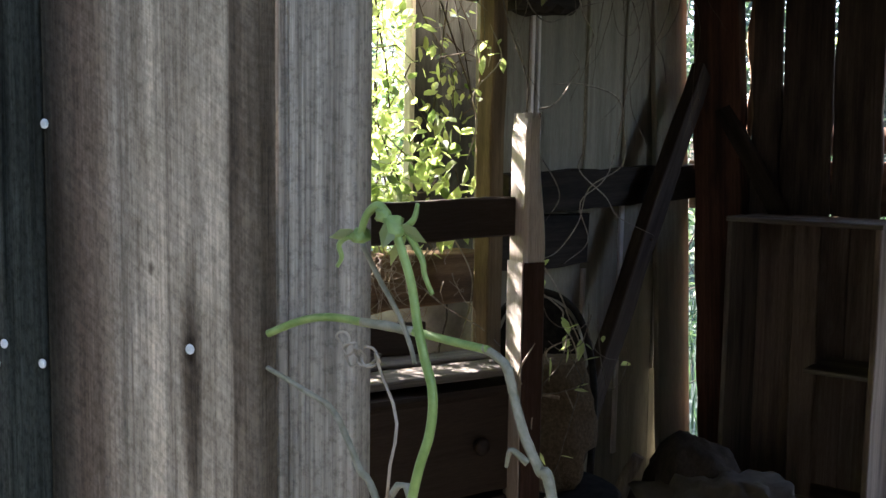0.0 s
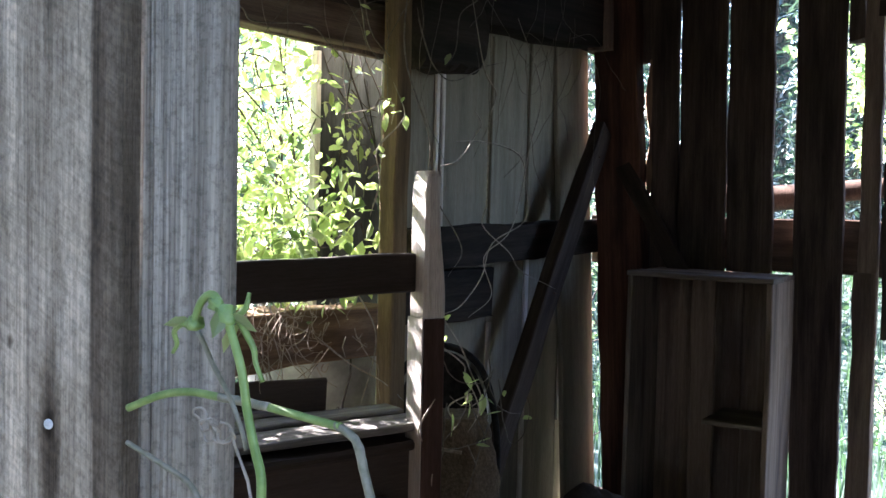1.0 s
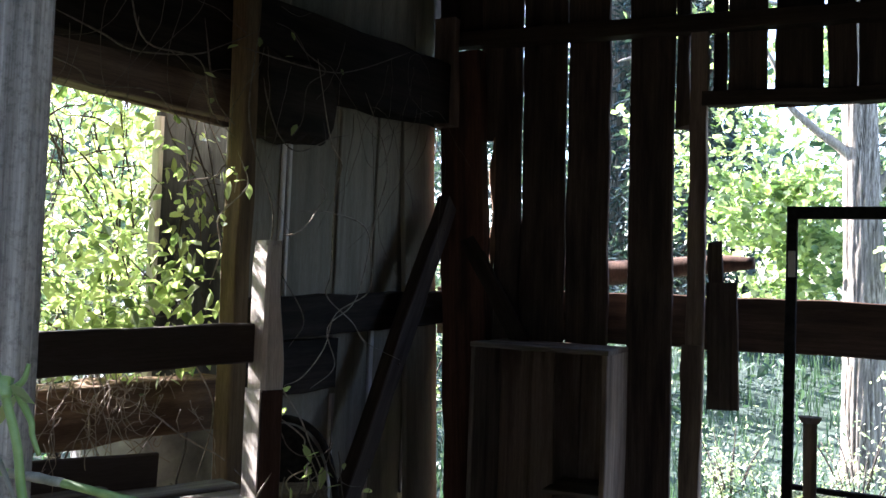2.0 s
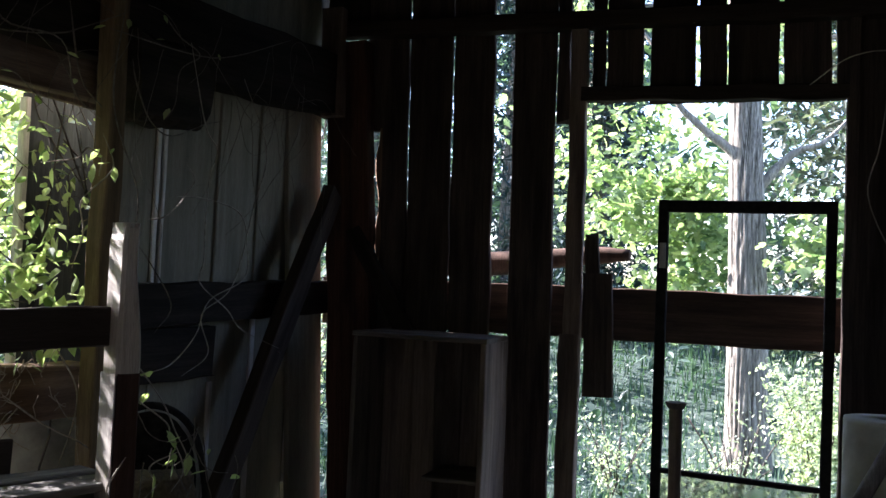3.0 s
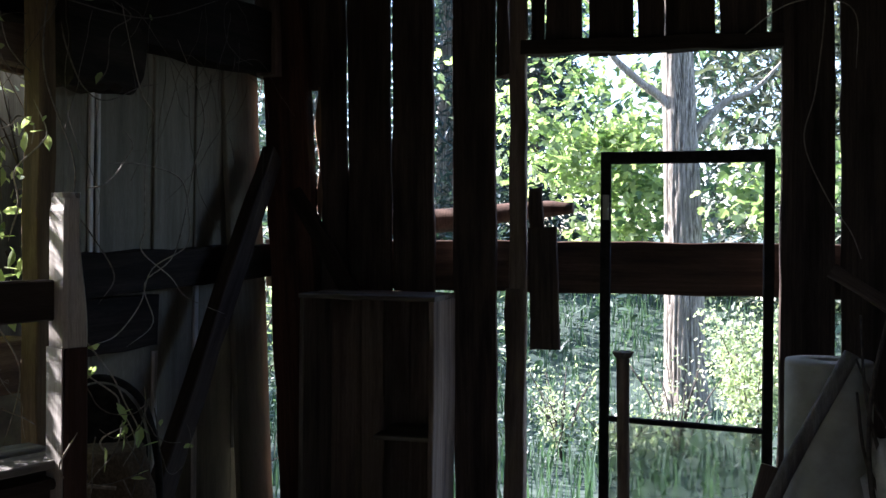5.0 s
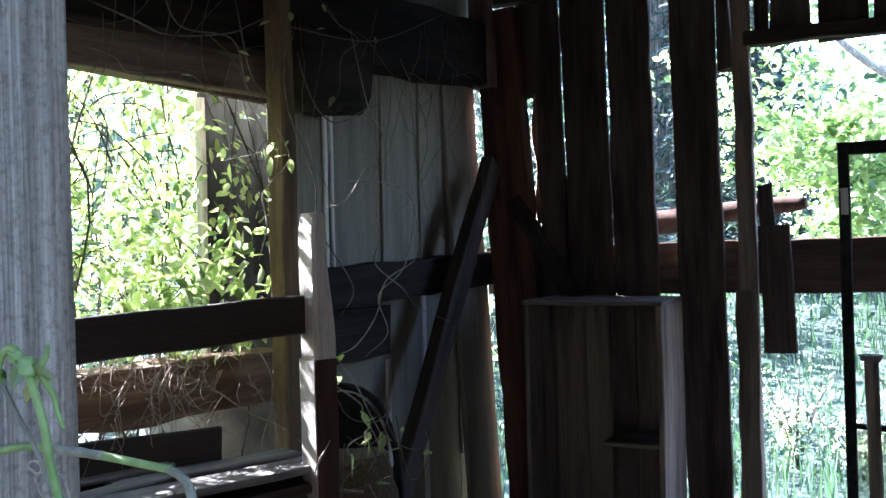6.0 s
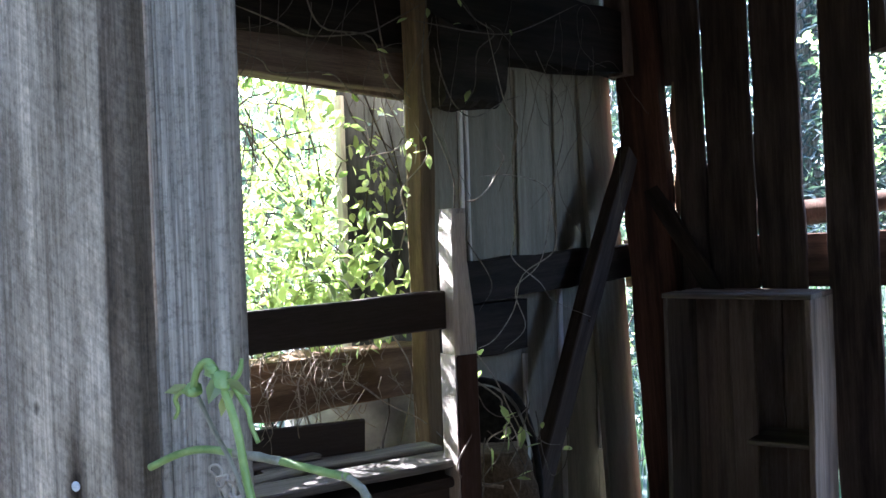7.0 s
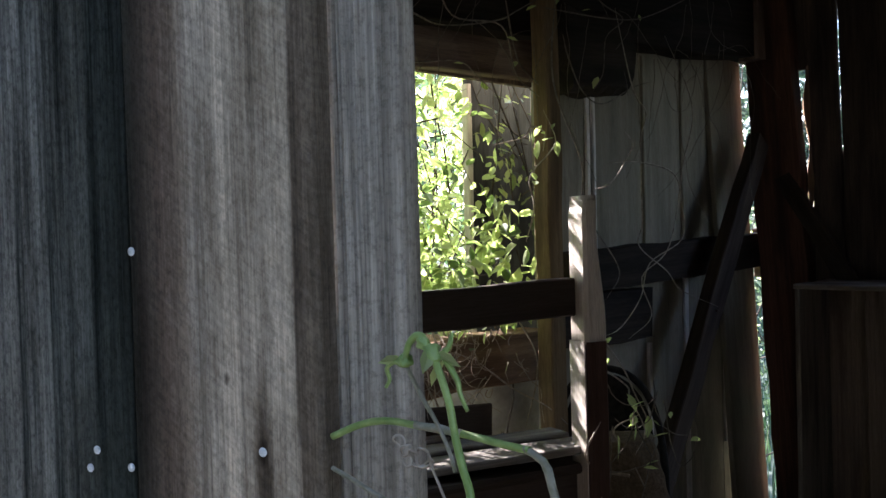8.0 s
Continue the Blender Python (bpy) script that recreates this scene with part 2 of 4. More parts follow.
M_leaf2 = leafy("maple_leaf", (0.06, 0.11, 0.05), (0.4, 0.46, 0.27), 0.5, 0.4)
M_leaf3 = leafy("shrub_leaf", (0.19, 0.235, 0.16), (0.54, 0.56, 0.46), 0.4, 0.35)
M_needle = leafy("conifer_needle", (0.028, 0.052, 0.055), (0.085, 0.12, 0.118), 0.2)
M_pine = leafy("grey_pine_needle", (0.10, 0.115, 0.09), (0.24, 0.255, 0.215), 0.2)
# grass and weeds darkened and blued to stand in for shade
M_grass = leafy("grass_blade", (0.032, 0.066, 0.046), (0.075, 0.125, 0.088), 0.3)
M_weed = leafy("weed_leaf", (0.034, 0.068, 0.055), (0.085, 0.13, 0.10), 0.25)
# very dark leaf for the added trees, so they bounce little light
M_shade = leafy("dark_blocker_leaf", (0.03, 0.035, 0.022), (0.06, 0.065, 0.045), 0.15)
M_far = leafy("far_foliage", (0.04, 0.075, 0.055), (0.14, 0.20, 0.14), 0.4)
M_green = plain("green_stem", (0.15, 0.25, 0.06), (0.27, 0.38, 0.12), 70, 0.45, relief=0.1)
M_tendril = plain("pale_dry_tendril", (0.26, 0.22, 0.17), (0.46, 0.41, 0.34), 60, 0.85)
M_stemgrey = plain("grey_green_stem", (0.17, 0.172, 0.115), (0.31, 0.295, 0.225), 90, 0.6, relief=0.2)


# ---- mesh helpers ----
def obj(name, bm, material, parent=None, label=""):
    if isinstance(bm, bmesh.types.BMesh):
        me = bpy.data.meshes.new(name)
        bm.to_mesh(me)
        bm.free()
    else:
        me = bm
    if material and not me.materials:
        me.materials.append(material)
    ob = new(name, me)
    if parent:
        ob.parent = parent
    if label:
        ob["label"] = label
    return ob


part = obj


def empty(name, label, category, at=(0, 0, 0), turn=0.0, kind="", group=""):
    e = new(name)
    e.location, e.rotation_euler = at, (0, 0, turn)
    return tagged(e, label, category, group, kind)


def plank(w, t, l, seed=0, wob=0.004, seg=8, bev=0.004, chip=0.0):
    """A worn plank: width along x, thickness along y, length from 0 along z, with uneven edges."""
    rnd = random.Random(seed)
    bm = bmesh.new()
    b = min(bev, w * 0.3, t * 0.3)
    sec = [(-w / 2 + b, -t / 2), (w / 2 - b, -t / 2), (w / 2, -t / 2 + b), (w / 2, t / 2 - b),
           (w / 2 - b, t / 2), (-w / 2 + b, t / 2), (-w / 2, t / 2 - b), (-w / 2, -t / 2 + b)]
    rings = []
    o = rnd.random() * 100
    for i in range(seg + 1):
        z = l * i / seg
        dl = wob * noise.noise((o, z * 5, 0)) * 2
        dr = wob * noise.noise((o + 9, z * 5, 0)) * 2
        dy = wob * noise.noise((o + 20, z * 2, 0))
        ring = []
        for x, y in sec:
            zz = z
            if chip and i in (0, seg):
                zz += chip * rnd.uniform(-1, 1)
            ring.append(bm.verts.new((x + (dl if x < 0 else dr), y + dy, zz)))
        rings.append(ring)
    for a, c in zip(rings, rings[1:]):
        for k in range(8):
            bm.faces.new((a[k], a[(k + 1) % 8], c[(k + 1) % 8], c[k]))
    bm.faces.new(rings[0][::-1])
    bm.faces.new(rings[-1])
    return bm


def between(p, q, up=(0, 0, 1)):
    """The pose that lays a plank's length from p to q, its thickness towards up as far as it can."""
    z = (Vector(q) - Vector(p)).normalized()
    y = Vector(up) - z * Vector(up).dot(z)
    y = y.normalized() if y.length > 1e-4 else z.orthogonal().normalized()
    x = y.cross(z)
    m = Matrix((x, y, z)).transposed().to_4x4()
    m.translation = Vector(p)
    return m


def board(name, p, q, w, t, material, parent=None, up=(0, -1, 0), seed=0, label="", **kw):
    """A plank from p to q; the width lies across both the length and up."""
    bm = plank(w, t, (Vector(q) - Vector(p)).length, seed, **kw)
    ob = obj(name, bm, material, parent, label)
    ob.matrix_local = between(p, q, up)
    return ob


def smooth_line(pts, n=6):
    pts = [Vector(p) for p in pts]
    if len(pts) < 3:
        return pts
    ext = [pts[0] * 2 - pts[1], *pts, pts[-1] * 2 - pts[-2]]
    out = []
    for a, b, c, d in zip(ext, ext[1:], ext[2:], ext[3:]):
        for i in range(n):
            t = i / n
            out.append(0.5 * (2 * b + (c - a) * t + (2 * a - 5 * b + 4 * c - d) * t * t + (3 * b - a - 3 * c + d) * t ** 3))
    out.append(pts[-1])
    return out


def tube(pts, r0, r1=None, sides=6, n=6, bm=None, bumpy=0.0, seed=0, fade=False):
    """A round stem along a smooth line, tapering from r0 to r1."""
    r1 = r0 if r1 is None else r1
    line = smooth_line(pts, n)
    bm = bm or bmesh.new()
    rings, side = [], None
    for i, p in enumerate(line):
        d = (line[min(i + 1, len(line) - 1)] - line[max(i - 1, 0)]).normalized()
        side = d.orthogonal().normalized() if side is None else (side - d * side.dot(d)).normalized()
        other = d.cross(side)
        f = i / (len(line) - 1)
        r = r0 + (r1 - r0) * f
        if fade:
            r *= min(1.0, 0.25 + f * 7, 0.25 + (1 - f) * 7)
        ring = []
        for k in range(sides):
            a = 2 * math.pi * k / sides
            rr = r * (1 + bumpy * noise.noise((seed + k * 1.7, i * 0.45, seed)))
            ring.append(bm.verts.new(p + (side * math.cos(a) + other * math.sin(a)) * rr))
        rings.append(ring)
    for a, c in zip(rings, rings[1:]):
        for k in range(sides):
            f = bm.faces.new((a[k], a[(k + 1) % sides], c[(k + 1) % sides], c[k]))
            f.smooth = True
    bm.faces.new(rings[0][::-1])
    bm.faces.new(rings[-1])
    return bm


OVAL = [(0, 0, 0), (-0.2, 0.22, 0.05), (-0.24, 0.55, 0.06), (0, 1, 0), (0.24, 0.55, 0.06), (0.2, 0.22, 0.05)]
OVAL_F = [(0, 3, 2, 1), (0, 5, 4, 3)]
MAPLE = [(0, 0, 0), (-0.3, 0.05, 0.02), (-0.55, 0.45, 0.06), (-0.25, 0.5, 0.03), (-0.3, 0.85, 0.05), (0, 1.0, 0),
         (0.3, 0.85, 0.05), (0.25, 0.5, 0.03), (0.55, 0.45, 0.06), (0.3, 0.05, 0.02)]
MAPLE_F = [(0, 3, 2, 1), (0, 5, 4, 3), (0, 7, 6, 5), (0, 9, 8, 7)]
SPRAY = [(0, 0, 0), (-0.10, 0.3, 0.02), (-0.05, 0.5, 0), (-0.12, 0.8, 0.02), (0, 1, -0.05), (0.12, 0.8, 0.02), (0.05, 0.5, 0), (0.10, 0.3, 0.02)]
SPRAY_F = [(0, 2, 1), (0, 6, 2), (0, 7, 6), (2, 4, 3), (2, 6, 4), (6, 5, 4)]
BLADE = [(-0.03, 0, 0), (0.03, 0, 0), (0.02, 0.55, 0.03), (0.0, 1.0, 0.16), (-0.02, 0.55, 0.03)]
BLADE_F = [(0, 1, 2, 4), (4, 2, 3)]


def leaf_cloud(name, places, sizes, shape, faces, material, seed, droop=0.3, up=0.0, flat=0.6):
    """One mesh of many leaves at the places given, turned at random."""
    rng = np.random.default_rng(seed)
    n = len(places)
    base = np.array(shape, float)
    yaw = rng.uniform(0, 2 * np.pi, n)
    if up:
        pit = np.radians(90) - np.abs(rng.normal(0, 0.25, n))
    else:
        pit = rng.normal(-droop, flat, n)
    rol = rng.normal(0, flat, n)
    cy, sy, cp, sp, cr, sr = np.cos(yaw), np.sin(yaw), np.cos(pit), np.sin(pit), np.cos(rol), np.sin(rol)
    v = base[None] * np.asarray(sizes)[:, None, None]
    x = v[..., 0] * cr[:, None] + v[..., 2] * sr[:, None]
    z = -v[..., 0] * sr[:, None] + v[..., 2] * cr[:, None]
    y = v[..., 1]
    y, z = y * cp[:, None] - z * sp[:, None], y * sp[:, None] + z * cp[:, None]
    x, y = x * cy[:, None] - y * sy[:, None], x * sy[:, None] + y * cy[:, None]
    co = np.stack([x, y, z], -1) + np.asarray(places)[:, None]
    k = len(base)
    fs = [tuple(i * k + j for j in f) for i in range(n) for f in faces]
    me = bpy.data.meshes.new(name)
    me.from_pydata(co.reshape(-1, 3).tolist(), [], fs)
    me.materials.append(material)
    return me


def clumps(rng, n, box, r, per):
    """Places gathered in clumps inside a box."""
    (x0, y0, z0), (x1, y1, z1) = box
    c = rng.uniform((x0, y0, z0), (x1, y1, z1), (max(1, n // per), 3))
    pick = rng.integers(0, len(c), n)
    return c[pick] + rng.normal(0, 1, (n, 3)) * np.asarray(r)


# ---- ground and floor ----
def bank(y):
    """The slope that rises behind the shed."""
    t = np.clip((y - 8.5) / 5.5, 0, 1)
    return 1.0 * t * t * (3 - 2 * t)


def make_ground():
    bm = bmesh.new()
    lines = [-400, -120, -50, -25] + [-18 + 1.0 * i for i in range(37)] + [25, 50, 120, 400]
    grid = [[bm.verts.new((x, y + 4, -0.2 + (0.12 * noise.noise((x * 0.3, y * 0.3, 0)) if abs(x) < 30 and abs(y) < 30 else 0.0)
                           + (0.012 * max(0.0, y - 10) if y < 120 else 1.3) + float(bank(y + 4)))) for x in lines] for y in lines]
    for a, c in zip(grid, grid[1:]):
        for i in range(len(lines) - 1):
            f = bm.faces.new((a[i], a[i + 1], c[i + 1], c[i]))
            f.smooth = True
    tagged(obj("ground", bm, M_soil), "grassy forest ground with leaf litter round the shed", "ground", kind="structure")


make_ground()
bm = bmesh.new()
bmesh.ops.create_grid(bm, x_segments=40, y_segments=46, size=0.5, matrix=Matrix.Translation((0.05, 2.1, 0)) @ Matrix.Diagonal((3.9, 5.4, 1, 1)))
for v in bm.verts:
    edge = abs(v.co.x - 0.05) > 1.9 or abs(v.co.y - 2.1) > 2.65
    v.co.z = -0.35 if edge else 0.02 * noise.noise((v.co.x * 3, v.co.y * 3, 1))
tagged(obj("floor", bm, M_dirt), "dark bare dirt floor of the old shed", "floor", kind="structure")

# ---- back wall ----
WB = 4.3
back = empty("wall_north", "dark vertical barn boards with gaps of daylight between", "wall", (0, 0, 0), kind="structure")
TOP = 2.95
# board spans along x, bottom and top
for k, (x0, x1, z0, z1) in enumerate([
        (-1.425, -1.303, 0, TOP), (-1.294, -1.093, 0, TOP), (-1.084, -0.894, 0, TOP), (-0.809, -0.617, 0, TOP),
        (-0.612, -0.552, 2.12, TOP), (-0.46, -0.402, 2.2, TOP), (-0.3985, -0.243, 2.2, TOP), (-0.213, -0.032, 2.2, TOP), (-0.016, 0.092, 2.2, TOP),
        (0.102, 0.295, 2.2, TOP), (0.312, 0.493, 2.2, TOP), (0.511, 0.57, 2.2, TOP), (0.575, 0.747, 0, TOP), (0.769, 0.98, 0, TOP),
        (0.987, 1.18, 0, TOP), (1.185, 1.37, 0, TOP), (1.375, 1.56, 0, TOP), (1.565, 1.78, 0, TOP)]):
    xm = (x0 + x1) / 2 + 0.03
    board("board", (xm - 0.016 * z0, WB + 0.012, z0), (xm - 0.016 * z1, WB + 0.012, z1), x1 - x0, 0.024, M_dark, back, seed=k, seg=26, wob=0.004, chip=0.0 if z0 == 0 else 0.012)
board("upper_board", (-1.465, WB + 0.014, 2.085), (-1.475, WB + 0.014, TOP), 0.10, 0.02, M_dark, back, seed=40)
board("lower_board", (-1.43, WB + 0.014, 0), (-1.445, WB + 0.014, 1.46), 0.11, 0.02, M_dark, back, seed=47)
board("backing_strip", (-1.268, WB + 0.034, 0), (-1.293, WB + 0.034, 1.72), 0.07, 0.016, M_dark, back, seed=49, chip=0.02)
board("top_beam", (-1.62, WB - 0.045, 2.545), (1.75, WB - 0.045, 2.535), 0.07, 0.08, M_beam, back, seed=41, seg=20)
board("door_header", (-0.50, WB - 0.03, 2.228), (0.55, WB - 0.03, 2.215), 0.06, 0.06, M_beam, back, seed=42, seg=16)
board("door_jamb", (-0.495, WB - 0.03, 0), (-0.515, WB - 0.03, 2.52), 0.07, 0.05, M_cab, back, seed=43, seg=20)
board("jamb_patch", (-0.505, WB - 0.068, 0), (-0.508, WB - 0.068, 1.21), 0.085, 0.022, M_cab, back, seed=48, seg=12)
board("door_jamb", (0.572, WB - 0.03, 0), (0.566, WB - 0.03, 2.52), 0.046, 0.05, M_dark, back, seed=44, seg=20)
board("girt", (-1.7, WB + 0.06, 1.30), (1.78, WB + 0.06, 1.305), 0.22, 0.045, M_redx, back, seed=45, seg=90, wob=0.0035, chip=0.012)
board("sill", (-1.7, WB + 0.05, 0.06), (1.78, WB + 0.05, 0.06), 0.14, 0.05, M_beam, back, seed=46)
corner = empty("corner_post", "reddish brown squared corner post of the shed", "post", kind="structure")
board("post", (-1.457, WB - 0.045, 0), (-1.590, WB - 0.045, 2.485), 0.205, 0.085, M_red, corner, seed=50, seg=20, wob=0.006)
board("bark_edge", (-1.424, WB + 0.003, 1.45), (-1.436, WB + 0.003, 2.10), 0.016, 0.02, M_orange, corner, seed=51, seg=30, wob=0.012)
board("corner_cap", (-1.62, WB + 0.015, 2.56), (-1.63, WB + 0.015, TOP), 0.22, 0.02, M_dark, corner, seed=53)
board("block", (-1.61, 4.15, 2.13), (-1.625, 4.15, 2.62), 0.10, 0.06, M_cab, corner, seed=52)

# ---- west wall ----
WX = -1.72
west = empty("wall_west", "whitewashed grey board wall with battens", "wall", kind="structure")
for k, (y0, y1, z0, z1) in enumerate([
        (0.30, 0.56, 0, TOP), (0.57, 0.83, 0, TOP),
        (0.84, 1.10, 1.9, TOP), (1.11, 1.37, 1.9, TOP), (1.38, 1.64, 1.9, TOP), (1.65, 1.91, 1.9, TOP), (1.92, 2.18, 1.9, TOP), (2.19, 2.45, 1.9, TOP), (2.46, 2.72, 1.9, TOP),
        (2.74, 3.037, 0, TOP), (3.04, 3.401, 0, TOP), (3.403, 3.7015, 0, TOP), (3.703, 4.0215, 0, TOP), (4.023, 4.13, 0, TOP)]):
    board("board", (WX - 0.012, (y0 + y1) / 2, z0), (WX - 0.012, (y0 + y1) / 2, z1), y1 - y0, 0.024, M_grey if y0 > 2.7 or y0 < 0.8 else M_cab, west, up=(1, 0, 0), seed=60 + k, seg=14, wob=0.0006, bev=0.002)
board("end_board", (-1.625, 4.10, 0), (-1.755, 4.07, TOP), 0.31, 0.024, M_grey, west, up=(1, 0, 0), seed=79, seg=14, wob=0.003)
board("upper_end_board", (WX - 0.05, 4.26, 2.17), (WX - 0.05, 4.26, TOP), 0.26, 0.02, M_dark, west, up=(1, 0, 0), seed=78)
for y, z0, z1, w in ((3.02, 1.33, 2.2, 0.022), (3.058, 1.33, 2.2, 0.018), (3.405, 0.3, 0.99, 0.026), (3.70, 0.2, 1.23, 0.032), (3.402, 1.37, 2.08, 0.02), (3.702, 1.37, 2.1, 0.016), (4.03, 0.5, 1.1, 0.008)):
    board("batten", (WX + 0.006, y, z0), (WX + 0.006, y + 0.01, z1), w, 0.012, M_grey if y in (3.402, 3.702) else M_pale, west, up=(1, 0, 0), seed=int(y * 100), wob=0.002)
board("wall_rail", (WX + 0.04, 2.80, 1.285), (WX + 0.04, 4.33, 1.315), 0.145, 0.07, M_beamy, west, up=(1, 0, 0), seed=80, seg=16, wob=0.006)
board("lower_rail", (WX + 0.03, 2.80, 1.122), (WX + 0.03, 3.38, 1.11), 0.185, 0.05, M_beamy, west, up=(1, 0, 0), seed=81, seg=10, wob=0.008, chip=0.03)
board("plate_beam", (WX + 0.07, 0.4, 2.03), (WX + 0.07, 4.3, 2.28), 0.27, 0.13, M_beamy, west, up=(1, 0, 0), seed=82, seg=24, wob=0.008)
board("window_post", (-1.54, 2.545, 0), (-1.54, 2.545, 2.62), 0.07, 0.055, M_yellow, west, up=(1, 0, 0), seed=83, seg=16)
board("window_header", (WX + 0.02, 0.8, 1.955), (WX + 0.02, 2.72, 1.995), 0.16, 0.06, M_cab, west, up=(1, 0, 0), seed=84, seg=16)
board("window_sill", (WX - 0.02, 0.8, 1.10), (WX - 0.02, 2.74, 1.03), 0.155, 0.14, M_orange, west, up=(1, 0, 0), seed=85, seg=16, wob=0.01)
hewn = board("hewn_block", (-1.60, 2.70, 2.0), (-1.60, 3.12, 2.03), 0.28, 0.11, M_beamy, west, up=(1, 0, 0), seed=86, seg=18, wob=0.02, bev=0.02, chip=0.01)
for v in hewn.data.vertices:
    e = max(0.0, (v.co.z - 0.30) / 0.12)
    v.co.x *= math.sqrt(max(0.03, 1 - min(1.0, e) ** 2))
    v.co.y *= 1 - 0.4 * min(1.0, e)
    v.co.x += 0.012 * noise.noise((v.co.z * 22, v.co.y * 9, 4))

# ---- roof and the closing walls: out of view, they keep daylight out ----
bm = bmesh.new()
for x0, x1, za, zb in ((-2.1, 0.0, 2.95, 3.9), (0.0, 2.1, 3.9, 2.95)):
    vs = [bm.verts.new(p) for p in ((x0, 0.1, za), (x1, 0.1, zb), (x1, 4.6, zb), (x0, 4.6, za))]
    vt = [bm.verts.new(v.co + Vector((0, 0, 0.03))) for v in vs]
    bm.faces.new(vs), bm.faces.new(vt[::-1])
    for i in range(4):
        bm.faces.new((vs[i], vt[i], vt[(i + 1) % 4], vs[(i + 1) % 4]))
tagged(obj("roof", bm, M_dark), "dark board roof over the shed", "roof", kind="structure")
for nm, y in (("wall_gable_north", WB + 0.02), ("wall_gable_south", 0.45)):
    bm = bmesh.new()
    vs = [bm.verts.new(p) for p in ((-1.78, y, 2.95), (1.78, y, 2.95), (1.78, y, 3.08), (0, y, 3.88), (-1.78, y, 3.08))]
    f = bm.faces.new(vs)
    r = bmesh.ops.extrude_face_region(bm, geom=[f])
    bmesh.ops.translate(bm, vec=(0, 0.024, 0), verts=[v for v in r["geom"] if isinstance(v, bmesh.types.BMVert)])
    tagged(obj(nm, bm, M_dark), "dark boarded gable of the shed", "wall", kind="structure")
east = empty("wall_east", "unseen dark board wall closing the shed", "wall", kind="structure")
for k in range(15):
    y0 = 0.45 + 0.257 * k
    board("board", (1.79, y0 + 0.128, 0), (1.79, y0 + 0.128, TOP), 0.255, 0.024, M_dark, east, up=(-1, 0, 0), seed=100 + k)
south = empty("wall_south", "unseen dark board wall added beside the opening", "wall", kind="structure")
for k in range(3):
    x0 = 1.1 + 0.225 * k
    board("board", (x0 + 0.112, 0.46, 0), (x0 + 0.112, 0.46, TOP), 0.223, 0.024, M_dark, south, seed=120 + k)
board("lintel", (-0.6, 0.50, 2.75), (1.78, 0.50, 2.75), 0.4, 0.05, M_beam, south, seed=124)

# ---- near wall beside the opening ----
def ridged(w, t, l, amp, cols, seed, calm=0.0):
    """A board whose face is worn into long ridges; width along x, face towards +y, length along z."""
    bm = bmesh.new()
    rows = 44
    grid = []
    for i in range(rows + 1):
        z = l * i / rows
        row = []
        for k in range(cols + 1):
            u = k / cols
            x = (u - 0.5) * w + 0.0012 * noise.noise((seed, z * 6, 9 if u > 0.5 else 3)) * (abs(u - 0.5) * 2) ** 4
            g = noise.noise((x * 420 + seed, z * 1.2, seed)) + 0.6 * noise.noise((x * 130, z * 0.6, seed + 5))
            rim = max(0.0, abs(u - 0.5) * 2 - 0.95) / 0.05
            worn = 1.0 if not calm else 0.22 + 0.78 * min(1.0, max(0.0, (u - calm) / 0.12))
            row.append(bm.verts.new((x, t / 2 + amp * g * worn - 0.003 * rim ** 2, z)))
        grid.append(row)
    for a, c in zip(grid, grid[1:]):
        for k in range(cols):
            f = bm.faces.new((a[k], c[k], c[k + 1], a[k + 1]))
            f.smooth = True
    backs = [bm.verts.new((x, -t / 2, z)) for x, z in ((-w / 2, 0), (w / 2, 0), (w / 2, l), (-w / 2, l))]
    bm.faces.new(backs)
    bm.faces.new([backs[0]] + [r[0] for r in grid] + [backs[3]])
    bm.faces.new([backs[2]] + [r[-1] for r in grid[::-1]] + [backs[1]])
    bm.faces.new([backs[1]] + grid[0][::-1] + [backs[0]])
    bm.faces.new([backs[3]] + grid[-1] + [backs[2]])
    bmesh.ops.recalc_face_normals(bm, faces=bm.faces[:])
    return bm



near = empty("wall_near", "weathered grey vertical boards beside the opening", "wall", (-0.351, 0.653, 0), math.atan2(-0.27, -0.963), kind="structure")
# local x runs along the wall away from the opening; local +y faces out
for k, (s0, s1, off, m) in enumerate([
        (-0.047, 0.016, -0.018, M_ridge), (0.010, 0.186, 0.006, M_broad), (0.188, 0.40, 0.003, M_streaked),
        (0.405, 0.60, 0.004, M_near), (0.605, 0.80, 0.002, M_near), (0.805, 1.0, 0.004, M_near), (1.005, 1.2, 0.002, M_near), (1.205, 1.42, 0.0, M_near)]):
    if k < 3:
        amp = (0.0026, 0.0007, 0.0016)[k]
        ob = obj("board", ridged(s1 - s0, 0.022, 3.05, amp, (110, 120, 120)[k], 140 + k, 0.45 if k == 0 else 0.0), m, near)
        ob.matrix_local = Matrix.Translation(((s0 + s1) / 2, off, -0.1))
    else:
        board("board", ((s0 + s1) / 2, off, -0.1), ((s0 + s1) / 2, off, TOP), s1 - s0, 0.022, m, near, up=(0, 1, 0), seed=140 + k, seg=12, wob=0.0015, bev=0.003)
for s_, z in ((0.182, 1.435), (0.226, 1.277), (0.190, 1.266), (0.062, 1.288), (0.234, 1.262)):
    bm = bmesh.new()
    bmesh.ops.create_uvsphere(bm, u_segments=10, v_segments=6, radius=0.0035)
    for v in bm.verts:
        v.co.y *= 0.4
    ob = obj("nail", bm, M_nail, near)
    ob.location = (s_, 0.0175, z)

